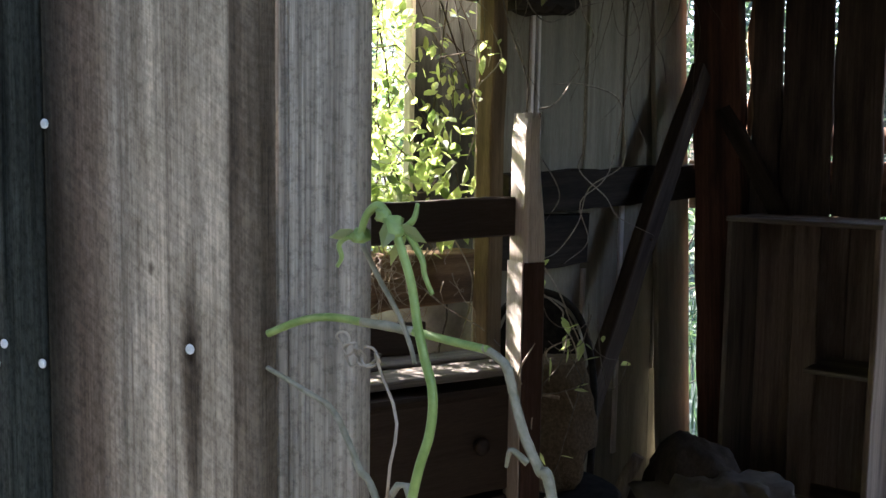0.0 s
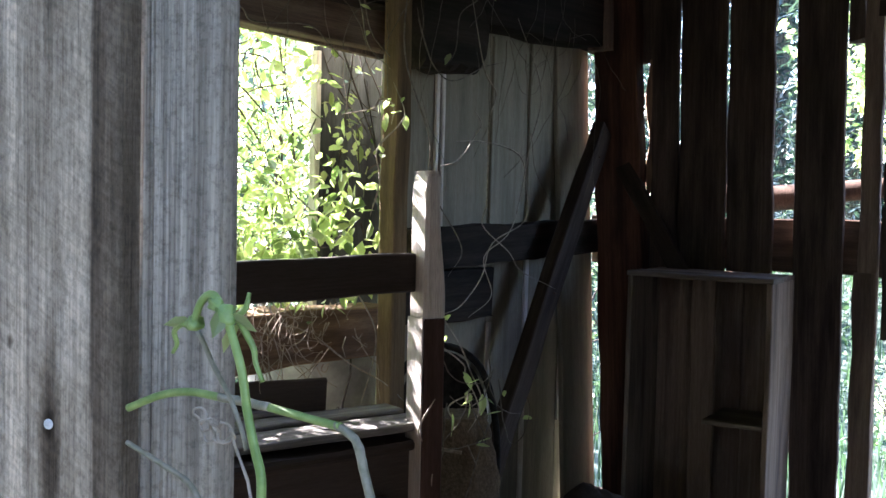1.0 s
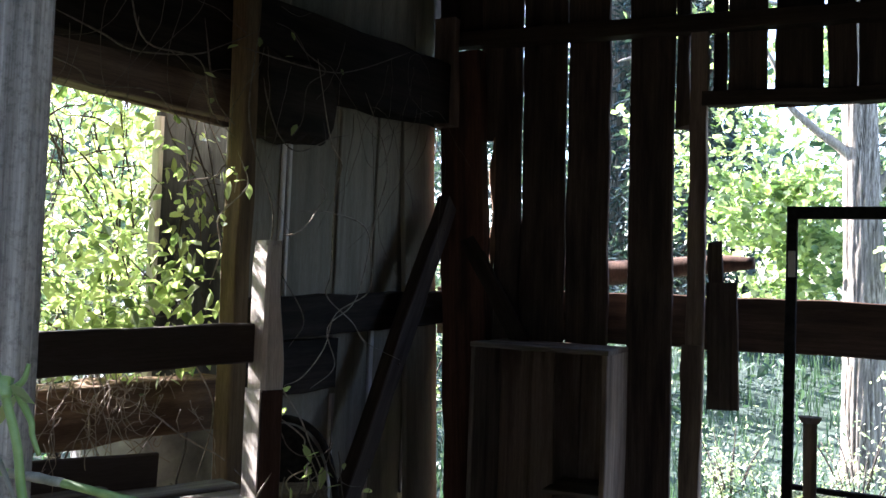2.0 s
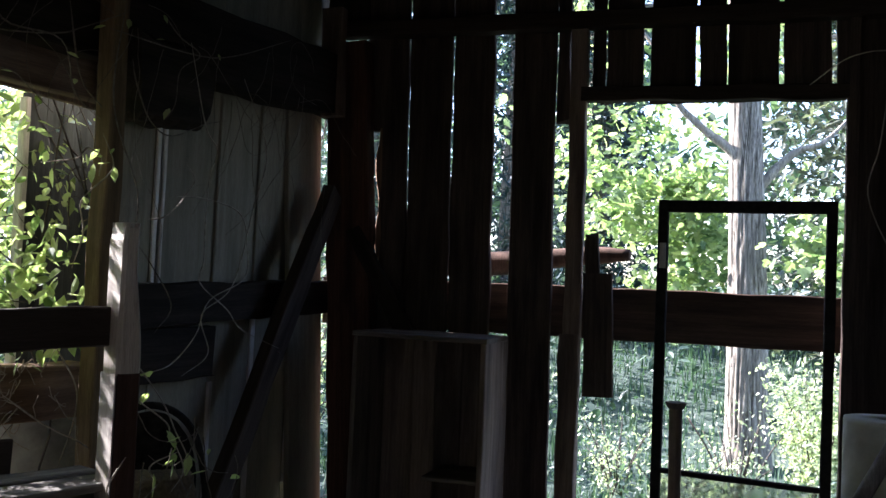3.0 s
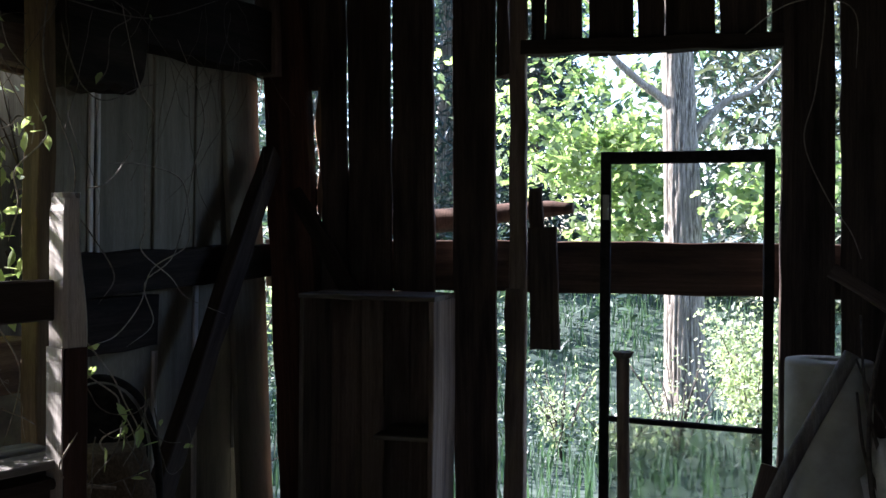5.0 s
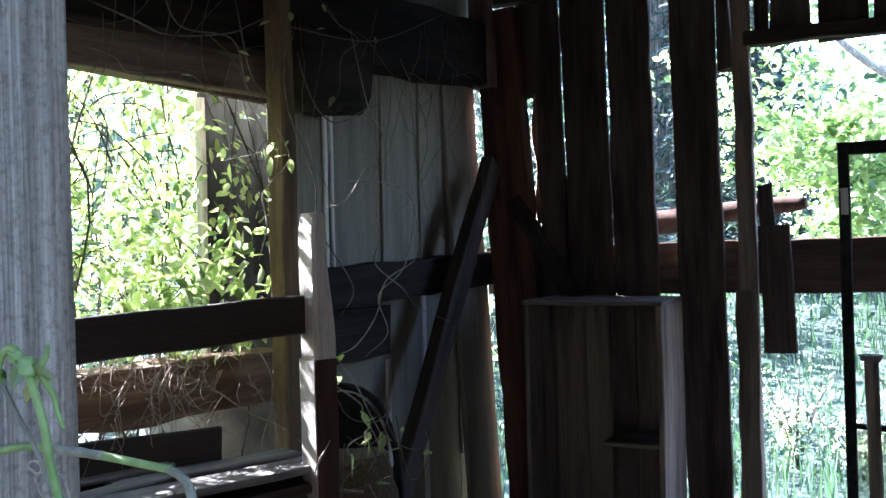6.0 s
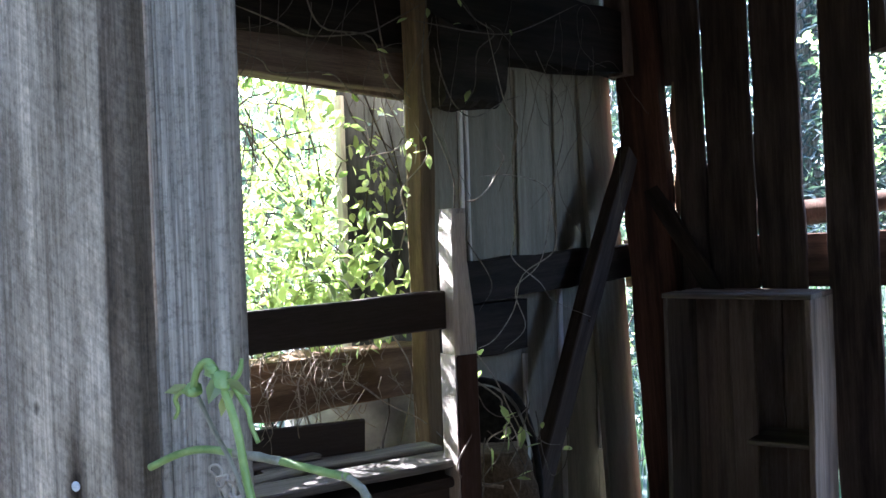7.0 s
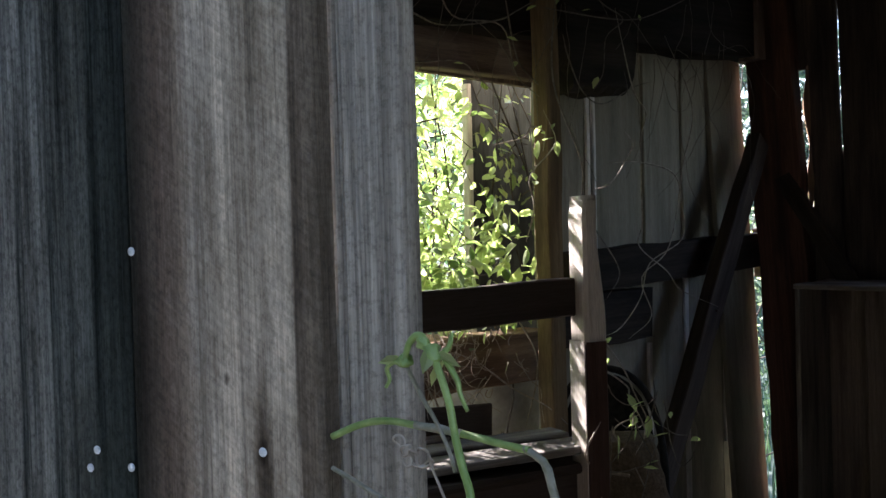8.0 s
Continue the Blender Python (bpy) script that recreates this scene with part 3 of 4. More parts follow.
# ---- bits fixed to the back wall ----
log = empty("fence_pole", "reddish weathered round pole laid across outside the wall", "pole")
part("pole", tube([(-1.3, 4.44, 1.50), (-0.9, 4.44, 1.503), (-0.5, 4.435, 1.545), (-0.295, 4.43, 1.558)], 0.07, 0.026, 12, 6, bumpy=0.18, seed=5), M_redx, log)
hang = empty("hanging_board", "short dark weathered board nailed up with a broken top", "board")
board("plank", (-0.385, 4.262, 0.955), (-0.40, 4.262, 1.47), 0.125, 0.02, M_dark, hang, seed=160, wob=0.004)
board("broken_top", (-0.425, 4.262, 1.45), (-0.43, 4.262, 1.63), 0.055, 0.018, M_dark, hang, seed=161, chip=0.02, wob=0.006)
prop = empty("wall_brace", "dark diagonal timber brace leaning by the corner", "brace")
board("timber", (-1.54, 2.80, 0.0), (-1.56, 4.08, 1.78), 0.105, 0.055, M_beam, prop, up=(1, 0, 0), seed=162, seg=16, wob=0.006)
for f in (0.62, 0.93):
    nb = bmesh.new()
    bmesh.ops.create_uvsphere(nb, u_segments=8, v_segments=6, radius=0.006)
    part("nail", nb, M_iron, prop, "rusty nail head").location = (-1.511 - 0.02 * f, 2.80 + 1.28 * f, 1.78 * f)
prop2 = empty("short_brace", "short dark diagonal board propped in the corner", "brace")
board("timber", (-1.235, 4.215, 1.165), (-1.535, 4.225, 1.66), 0.075, 0.03, M_beam, prop2, up=(0, -1, 0), seed=163)

# ---- crate cabinet ----
cab = empty("open_cabinet", "tall open-fronted cabinet of rough brown boards", "cabinet", (-1.07, 3.93, 0))
CW, CD, CH = 0.56, 0.34, 1.165
board("side_panel", (-CW / 2, CD / 2, 0), (-CW / 2, CD / 2, CH), CD, 0.02, M_cabedge, cab, up=(1, 0, 0), seed=170)
board("side_panel", (CW / 2, CD / 2, 0), (CW / 2, CD / 2, CH), CD, 0.024, M_cab, cab, up=(1, 0, 0), seed=171, seg=14)
for k in range(3):
    board("back_board", (-CW / 2 + 0.095 + 0.185 * k, CD - 0.012, 0), (-CW / 2 + 0.095 + 0.185 * k, CD - 0.012, CH), 0.183, 0.014, M_cab, cab, seed=172 + k)
board("top_board", (-CW / 2 - 0.01, 0.07, CH + 0.013), (CW / 2 + 0.015, 0.07, CH + 0.010), 0.16, 0.02, M_cabedge, cab, up=(0, 0, 1), seed=176)
board("top_board", (-CW / 2 + 0.01, 0.245, CH + 0.016), (CW / 2 + 0.01, 0.245, CH + 0.012), 0.18, 0.018, M_cab, cab, up=(0, 0, 1), seed=177)
board("bottom_board", (-CW / 2, CD / 2, 0.06), (CW / 2, CD / 2, 0.06), CD, 0.02, M_cab, cab, up=(0, 0, 1), seed=178)
board("divider", (-0.01, 0.15, 0.07), (-0.02, 0.15, CH), 0.1, 0.02, M_cab, cab, up=(0, -1, 0), seed=179)
board("shelf", (0.03, CD / 2, 0.60), (CW / 2 - 0.01, CD / 2, 0.605), CD - 0.04, 0.018, M_cabedge, cab, up=(0, 0, 1), seed=180)

# ---- old window sash in the doorway ----
sash = empty("window_sash", "black-painted old window sash leaning in the doorway", "window", (0.19, 4.15, 0))
for x in (-0.312, 0.312):
    board("stile", (x, 0, 0.0), (x - 0.006, 0.0, 1.772), 0.04, 0.035, M_black, sash, seed=190 + int(x > 0), wob=0.001)
board("top_rail", (-0.325, 0, 1.748), (0.325, 0, 1.75), 0.048, 0.033, M_black, sash, seed=192, wob=0.001)
board("bottom_rail", (-0.3, 0, 0.04), (0.3, 0, 0.04), 0.07, 0.033, M_black, sash, seed=193, wob=0.001)
board("glazing_bar", (-0.3, 0, 0.70), (0.3, 0, 0.685), 0.022, 0.028, M_black, sash, seed=194, wob=0.001)
# small pale rectangle set on the left stile
board("paint_patch", (-0.318, -0.021, 1.50), (-0.318, -0.021, 1.60), 0.028, 0.004, M_pale, sash, seed=195, label="small pale patch on the stile")
M_glass, gnt, gb = mat_base("dusty_glass")
gb.inputs["Base Color"].default_value = (0.85, 0.9, 0.86, 1)
gb.inputs["Roughness"].default_value = 0.12
gb.inputs["Transmission Weight"].default_value = 1.0
gb.inputs["IOR"].default_value = 1.05
gdust = gnt.nodes.new("ShaderNodeBsdfDiffuse")
gdust.inputs[0].default_value = (0.5, 0.58, 0.46, 1)
gn = node(gnt, "ShaderNodeTexNoise", Scale=5.0, Detail=4.0)
gr = ramp(gnt, gn.outputs[0], [(0.3, (0.25, 0.25, 0.25)), (0.8, (0.5, 0.5, 0.5))])
gm = gnt.nodes.new("ShaderNodeMixShader")
gnt.links.new(gr.outputs[0], gm.inputs[0])
gnt.links.new(gb.outputs[0], gm.inputs[1])
gnt.links.new(gdust.outputs[0], gm.inputs[2])
gnt.links.new(gm.outputs[0], gnt.nodes["Material Output"].inputs[0])
pane = board("pane", (-0.005, 0.004, 0.07), (-0.005, 0.004, 0.685), 0.58, 0.004, M_glass, sash, seed=196, wob=0.0, label="dusty glass pane")
pane.visible_shadow = False

# ---- stake, roll, pole and plastic by the doorway ----
stake = empty("wooden_stake", "grey wooden stake with a flat mushroomed top", "stake", (-0.03, 3.9, 0))
part("shaft", tube([(0.012, 0, 0), (0.004, 0, 0.5), (-0.003, 0, 0.985)], 0.022, 0.024, 12, 6, bumpy=0.12, seed=9), M_cab, stake)
bm = bmesh.new()
bmesh.ops.create_cone(bm, cap_ends=True, segments=20, radius1=0.03, radius2=0.041, depth=0.022, matrix=Matrix.Translation((-0.003, 0, 0.99)))
bmesh.ops.bevel(bm, geom=bm.edges[:], offset=0.004, segments=1)
part("cap", bm, M_cabedge, stake, "splayed pale top")


def lathe(profile, seg=40, bumpy=0.0, seed=0):
    bm = bmesh.new()
    rings = []
    for i, (r, z) in enumerate(profile):
        rings.append([bm.verts.new((r * (1 + bumpy * noise.noise((math.cos(2 * math.pi * k / seg) * 2 + seed, math.sin(2 * math.pi * k / seg) * 2, z * 3))) * math.cos(2 * math.pi * k / seg),
                                    r * (1 + bumpy * noise.noise((math.cos(2 * math.pi * k / seg) * 2 + seed, math.sin(2 * math.pi * k / seg) * 2, z * 3))) * math.sin(2 * math.pi * k / seg), z)) for k in range(seg)])
    for a, c in zip(rings, rings[1:]):
        for k in range(seg):
            f = bm.faces.new((a[k], a[(k + 1) % seg], c[(k + 1) % seg], c[k]))
            f.smooth = True
    bm.faces.new(rings[0][::-1])
    bm.faces.new(rings[-1])
    return bm


roll = empty("paper_roll", "tall dusty white roll standing on end with a hollow core", "roll", (0.655, 3.62, 0))
part("core", lathe([(0.034, 0.02), (0.034, 1.02), (0.029, 1.022), (0.028, 0.85)], 20), M_sack, roll, "brown cardboard core")
part("sheet", lathe([(0.135, 0.0), (0.137, 0.3), (0.136, 0.7), (0.1365, 1.02), (0.134, 1.033), (0.09, 1.032), (0.037, 1.034), (0.035, 1.02), (0.035, 0.85)], 48, 0.015, 2), M_white, roll)
pole = empty("leaning_pole", "round pale pole leaning across the white roll", "pole")
part("shaft", tube([(0.20, 3.33, 0.0), (0.33, 3.35, 0.28), (0.5, 3.39, 0.69), (0.70, 3.45, 1.075)], 0.021, 0.024, 14, 8, bumpy=0.06, seed=11), M_slat, pole)
slab = empty("leaning_plank", "dusty plank propped against the dark wall", "plank")
board("plank", (0.66, 3.62, 1.33), (1.35, 3.5, 0.87), 0.05, 0.02, M_dark, slab, up=(0, -1, 0.2), seed=201)
board("prop", (1.3, 3.54, 0.0), (1.28, 3.545, 0.92), 0.08, 0.03, M_dark, slab, up=(0, -1, 0), seed=202)
low = empty("scrap_board", "dark board end leaning beside the roll", "board")
board("plank", (0.30, 3.45, 0.0), (0.47, 3.5, 0.70), 0.06, 0.025, M_dark, low, up=(0, -1, 0), seed=203)


def lump(w, d, h, seed, rough=0.25, fine=0.1, seg=28, rings=18, flat=1.0):
    """A sagging heap or bag: rounded, creased, flat underneath."""
    bm = bmesh.new()
    bmesh.ops.create_uvsphere(bm, u_segments=seg, v_segments=rings, radius=1.0)
    for v in bm.verts:
        c = v.co.copy()
        k = 1 + rough * noise.noise(c * 1.6 + Vector((seed, 0, 0))) + fine * noise.noise(c * 6 + Vector((0, seed, 0))) + fine * 0.6 * abs(noise.noise(c * 13 + Vector((0, 0, seed))))
        v.co = Vector((c.x * k * w / 2, c.y * k * d / 2, min(flat + 0.04 * k, max(0.0, c.z * k * 0.55 + 0.45)) * h))
    for f in bm.faces:
        f.smooth = True
    return bm


sheetp = empty("plastic_sheeting", "crumpled dusty white plastic sheeting heaped by the wall", "sheeting", (0.87, 3.5, 0))
part("mound", lump(0.34, 0.34, 0.82, 3, 0.35, 0.4, 52, 36), M_plastic, sheetp)
part("fold", lump(0.16, 0.16, 0.26, 8, 0.35, 0.4, 40, 28), M_plastic, sheetp).location = (0.05, 0.0, 0.74)
part("fold", lump(0.1, 0.12, 0.34, 5, 0.3, 0.35, 34, 24), M_plastic, sheetp).location = (0.12, 0.02, 0.93)

# ---- dresser under the window ----
E1 = math.atan2(-0.94, -0.34)
dr = empty("dresser", "old dark wooden dresser with round knobs below the window", "dresser", (-1.135, 2.15, 0), E1)
# local x runs along the front, local -y is the back
DL, DD, DH = 0.82, 0.36, 0.855
board("side_panel", (0.012, -DD / 2, 0.0), (0.012, -DD / 2, DH), DD, 0.022, M_dresser, dr, up=(1, 0, 0), seed=210, wob=0.001)
board("side_panel", (DL - 0.012, -DD / 2, 0.0), (DL - 0.012, -DD / 2, DH), DD, 0.022, M_dresser, dr, up=(1, 0, 0), seed=211, wob=0.001)
board("back_panel", (0.03, -DD + 0.01, DH / 2), (DL - 0.03, -DD + 0.01, DH / 2), DH, 0.014, M_dresser, dr, up=(0, 1, 0), seed=212, wob=0.001)
board("top", (-0.02, -DD / 2 + 0.01, DH + 0.012), (DL + 0.02, -DD / 2 + 0.01, DH + 0.012), DD + 0.04, 0.024, M_dresser, dr, up=(0, 0, 1), seed=213, wob=0.001, bev=0.008)
for k in range(3):
    d = board("drawer", (0.03, -0.006, 0.15 + 0.265 * k + 0.06), (DL - 0.03, -0.006, 0.15 + 0.265 * k + 0.06), 0.25, 0.022, M_dresser, dr, up=(0, 1, 0), seed=214 + k, wob=0.001, bev=0.006)
    for x in (0.12, DL - 0.19):
        kn = part("knob", lathe([(0.008, 0), (0.008, 0.014), (0.019, 0.018), (0.021, 0.026), (0.016, 0.033), (0.004, 0.035)], 16), M_dresser, d)
        kn.matrix_local = Matrix.Translation((0.0, 0.011, x)) @ pose(0, 0, 0, -90, 0, 0)
board("back_rail", (0.1, -DD + 0.03, DH + 0.055), (DL, -DD + 0.03, DH + 0.085), 0.13, 0.018, M_dresser, dr, up=(0, 1, 0), seed=218, wob=0.002)
slats = [(-0.08, -0.265, 0.886, 0.42, -0.275, 0.894, 0.085, 0.014), (0.0, -0.02, 0.912, 0.56, -0.085, 0.9, 0.11, 0.018),
         (0.02, -0.13, 0.886, 0.62, -0.16, 0.886, 0.10, 0.012), (0.3, -0.2, 0.905, 0.7, -0.12, 0.905, 0.07, 0.013), (0.25, -0.315, 0.905, 0.75, -0.3, 0.903, 0.06, 0.014)]
mdr = pose(-1.135, 2.15, 0, 0, 0, math.degrees(E1))
for k, (xa, ya, za, xb, yb, zb, w, t) in enumerate(slats):
    sl = empty("loose_slat", "dusty grey loose board lying on the dark dresser", "slat", group="boards on the dresser")
    board("plank", mdr @ Vector((xa, ya, za)), mdr @ Vector((xb, yb, zb)), w, t, M_slat, sl, up=(0, 0, 1), seed=220 + k, wob=0.003, chip=0.008)

# ---- headboard ----
hb = empty("headboard", "old bed headboard post and dark rail before the dresser", "headboard", (-1.125, 2.115, 0))
bm = plank(0.054, 0.075, 1.17, 230, wob=0.001, seg=12, bev=0.006)
pl = part("post", bm, M_post, hb, "red-brown stained lower post")
pl.matrix_local = pose(0.005, 0, 0, 0, 0, 66)
bm = plank(0.054, 0.075, 0.35, 231, wob=0.0005, seg=26, bev=0.008)
for v in bm.verts:
    z = v.co.z
    if v.co.x > 0:
        v.co.x += 0.010 * math.sin(z * 13.0 + 1.1) - 0.004
    if z > 0.32:
        v.co.x *= 0.86
bmesh.ops.bevel(bm, geom=[e for e in bm.edges if all(abs(v.co.z - 0.35) < 1e-3 for v in e.verts)], offset=0.012, segments=3)
pt = part("post_top", bm, M_cream, hb, "cream painted shaped upper post")
pt.matrix_local = pose(0.0, 0, 1.165, 0, 0, 66)
# cream strip stands in for the sun-striped slat beside the post
board("side_face", (-0.0117, -0.0266, 0.45), (-0.0117, -0.0266, 1.17), 0.068, 0.004, M_cream, hb, up=(-0.407, -0.914, 0), seed=234, label="pale strip on the post standing in for a sunlit slat", wob=0.0)
board("rail", (-0.03, 0.0, 1.275), (-0.285, -0.95, 1.257), 0.09, 0.035, M_dresser, hb, up=(1, -0.3, 0), seed=232, wob=0.003, seg=12)
board("far_post", (-0.285, -0.95, 0.0), (-0.285, -0.95, 1.5), 0.06, 0.06, M_post, hb, seed=233)

# ---- sack, chair and things on the floor ----
ch = empty("bentwood_chair", "dark bentwood chair with an arched back", "chair", (-1.42, 2.66, 0), radians(40))
part("back_hoop", tube([(-0.16, 0, 0.44), (-0.17, 0.03, 0.72), (-0.12, 0.06, 0.93), (0, 0.07, 1.0), (0.12, 0.06, 0.93), (0.17, 0.03, 0.72), (0.16, 0, 0.44)], 0.011, sides=8), M_black, ch)
bm = bmesh.new()
ring = [(0.155 * math.sin(a) * (0.9 + 0.1 * abs(math.cos(a))), 0.045 + 0.02 * max(0.0, math.cos(a)), 0.735 + 0.25 * math.cos(a)) for a in [i * math.tau / 24 for i in range(24)]]
fa = [bm.verts.new(p) for p in ring]
fb = [bm.verts.new((p[0], p[1] - 0.012, p[2])) for p in ring]
bm.faces.new(fa), bm.faces.new(fb[::-1])
for i in range(24):
    bm.faces.new((fa[i], fb[i], fb[(i + 1) % 24], fa[(i + 1) % 24]))
part("back_panel", bm, M_black, ch)
part("seat", lathe([(0.19, 0.42), (0.215, 0.43), (0.215, 0.455), (0.2, 0.465), (0.02, 0.46)], 28), M_black, ch).location = (0, -0.18, 0)
for x, y in ((-0.15, -0.32), (0.15, -0.32), (-0.15, -0.05), (0.15, -0.05)):
    part("leg", tube([(x * 1.2, y - 0.02 * (1 if y < -0.2 else -1), 0), (x, y, 0.43)], 0.015, 0.018, 8), M_black, ch)
sk = empty("burlap_sack", "brown burlap sack slumped over the chair", "sack", (-1.33, 2.56, 0.465))
part("tie", tube([(-0.05, -0.13, 0.28), (0.02, -0.14, 0.3), (0.1, -0.1, 0.29)], 0.006, sides=6), M_straw, sk, "frayed cord")
part("bag", lump(0.27, 0.25, 0.44, 12, 0.25, 0.14, 36, 24, 0.8), M_sack, sk)
bg = empty("feed_bag", "dark stuffed feed bag on the dirt floor", "bag", (-1.28, 3.50, 0))
part("bag", lump(0.36, 0.32, 0.40, 24, 0.15, 0.08, 32, 22), M_beam, bg)
rb = empty("rubble_mound", "grey broken boards and stones heaped on the floor", "rubble", (-1.08, 3.38, 0))
part("mound", lump(0.55, 0.4, 0.30, 31, 0.4, 0.3, 40, 24), M_dirt, rb)
stones = [(-1.42, 3.2, 0.16, 41), (-1.22, 3.22, 0.2, 42), (-0.98, 3.2, 0.17, 43), (-1.55, 3.42, 0.15, 44)]
for x, y, h, sd in stones:
    st = empty("stone", "grey dusty rubble stone on the dirt floor", "stone", (x, y, 0), group="stones on the floor")
    part("rock", lump(h * 1.3, h * 1.1, h, sd, 0.5, 0.2, 16, 10), M_galv if sd % 2 else M_dirt, st)
tk = empty("broken_stake", "short brown splintered stake leaning on the floor heap", "stake")
part("shaft", tube([(-1.52, 3.30, 0.0), (-1.48, 3.33, 0.2), (-1.43, 3.36, 0.33)], 0.034, 0.024, 8, 4, bumpy=0.3, seed=6), M_cabedge, tk)
jar = empty("metal_drum", "dull weathered metal drum standing outside the window", "drum", (-2.08, 2.83, -0.22))
part("body", lathe([(0.26, 0), (0.27, 0.02), (0.26, 0.04), (0.255, 0.4), (0.265, 0.42), (0.255, 0.44), (0.25, 0.85), (0.262, 0.87), (0.25, 0.89), (0.25, 1.2), (0.262, 1.215), (0.25, 1.22), (0.24, 1.2), (0.01, 1.195)], 44, 0.03, 4), M_galv, jar)
lean = empty("wall_outer", "grey weathered outer boards just outside the window", "wall", kind="structure")
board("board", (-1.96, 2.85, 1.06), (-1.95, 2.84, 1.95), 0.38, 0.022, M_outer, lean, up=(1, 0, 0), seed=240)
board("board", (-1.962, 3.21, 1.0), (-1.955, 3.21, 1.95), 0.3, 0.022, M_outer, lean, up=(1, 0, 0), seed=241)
board("edge_strip", (-1.96, 2.655, -0.25), (-1.94, 2.645, 1.93), 0.024, 0.03, M_pale, lean, up=(1, 0, 0), seed=242)

# ---- dry vines hanging inside ----
VINES = [
    ("top curl", -1.50, [(2.575, 2.017), (2.593, 1.945), (2.658, 1.853), (2.754, 1.822), (2.956, 1.892), (3.066, 1.922)]),
    ("loop", -1.42, [(2.737, 1.634), (2.873, 1.640), (3.042, 1.608), (3.128, 1.506), (3.095, 1.390), (2.965, 1.315), (2.863, 1.208), (2.765, 1.124), (2.637, 1.108)]),
    ("long", -1.45, [(2.794, 2.12), (2.945, 1.888), (3.005, 1.812), (2.962, 1.724), (2.892, 1.572), (2.906, 1.444), (2.947, 1.370), (3.058, 1.283), (3.224, 1.208), (3.442, 1.134)]),
    ("drop", -1.35, [(2.38, 2.12), (2.36, 1.85), (2.41, 1.62), (2.468, 1.496), (2.539, 1.425), (2.581, 1.310), (2.519, 1.234)]),
    ("mid", -1.50, [(3.224, 2.1), (3.337, 1.860), (3.308, 1.653), (3.180, 1.367), (3.038, 1.262), (3.019, 1.137), (2.896, 1.070)]),
    ("leafy", -1.22, [(2.123, 1.315), (2.225, 1.203), (2.346, 1.143), (2.435, 1.057), (2.515, 0.969), (2.582, 0.877), (2.556, 0.784), (2.599, 0.701)]),
    ("leafy", -1.25, [(2.351, 1.139), (2.368, 1.077), (2.442, 1.006), (2.534, 0.954), (2.554, 0.861), (2.481, 0.809)]),
    ("leafy", -1.25, [(2.505, 0.918), (2.448, 0.879), (2.527, 0.801), (2.500, 0.741), (2.615, 0.634)]),
    ("low", -1.10, [(2.080, 0.986), (2.060, 0.908), (2.122, 0.841), (2.096, 0.792), (2.116, 0.729)]),
    ("win", -1.62, [(2.673, 1.817), (2.695, 1.731), (2.641, 1.639), (2.589, 1.566), (2.580, 1.505), (2.574, 1.366), (2.641, 1.295)]),
    ("hang", -1.55, [(2.382, 2.15), (2.459, 1.943), (2.523, 1.854), (2.570, 1.743)]),
    ("arc", -1.50, [(1.781, 2.005), (1.903, 1.981), (2.048, 1.973), (2.235, 2.007), (2.383, 2.063), (2.548, 2.150)]),
    ("arc", -1.55, [(1.805, 1.925), (1.892, 1.897), (1.986, 1.882), (2.129, 1.893), (2.240, 1.868), (2.333, 1.815)]),
    ("arc", -1.50, [(2.001, 2.13), (2.081, 2.004), (2.258, 1.995), (2.349, 1.875), (2.477, 1.824)]),
    ("arc", -1.50, [(2.727, 2.183), (2.804, 2.144), (2.885, 2.102), (2.782, 2.032), (2.793, 1.926), (2.758, 1.868)]),
    ("arc", -1.50, [(2.490, 2.089), (2.851, 2.097), (3.143, 2.163), (3.487, 2.305)]),
    ("sunny", -1.30, [(2.46, 1.545), (2.482, 1.553), (2.563, 1.592), (2.618, 1.634), (2.61, 1.672), (2.56, 1.71)]),
    ("sprig", -1.46, [(2.363, 1.403), (2.363, 1.500), (2.368, 1.585), (2.417, 1.659), (2.453, 1.701), (2.441, 1.781)]),
    ("sprig", -1.46, [(2.417, 1.659), (2.408, 1.710), (2.347, 1.724), (2.295, 1.691), (2.196, 1.667)]),
    ("low", -1.60, [(2.466, 1.185), (2.529, 1.067), (2.544, 0.962), (2.504, 0.831)]),
    ("low", -1.50, [(2.147, 1.085), (2.332, 0.987), (2.488, 0.911), (2.570, 0.844)]),
]
rv = random.Random(5)
for k, (what, x, pts) in enumerate(VINES):
    label = "thin dry brown vine hanging inside the wall"
    if what in ("leafy", "win", "sprig"):
        label = "thin vine with a few green leaves by the window"
    v = empty("vine", label, "vine", group="vines inside the shed")
    line = [(x + rv.uniform(-0.03, 0.03), y, z) for y, z in pts]
    part("stem", tube(line, 0.0027, 0.0017, 5, 6, bumpy=0.4, seed=k, fade=True), M_vine if what in ("arc", "hang", "top curl", "drop", "win") else M_twig, v)
    if what in ("leafy", "win", "sprig", "arc"):
        sm = smooth_line(line, 4)
        n = {"leafy": 4, "win": 8, "sprig": 6, "arc": 2}[what]
        pl_ = [sm[rv.randrange(len(sm))] + Vector((rv.uniform(-0.02, 0.02), rv.uniform(-0.02, 0.02), rv.uniform(-0.02, 0.01))) for _ in range(n)]
        for p in pl_:
            me = leaf_cloud("leaf", [p], [rv.uniform(0.035, 0.075) * {"arc": 0.6, "sprig": 0.65}.get(what, 1.0)], OVAL, OVAL_F, M_leaf, rv.randrange(9999), 0.7, flat=0.5)
            part("leaf", me, M_leaf, v)
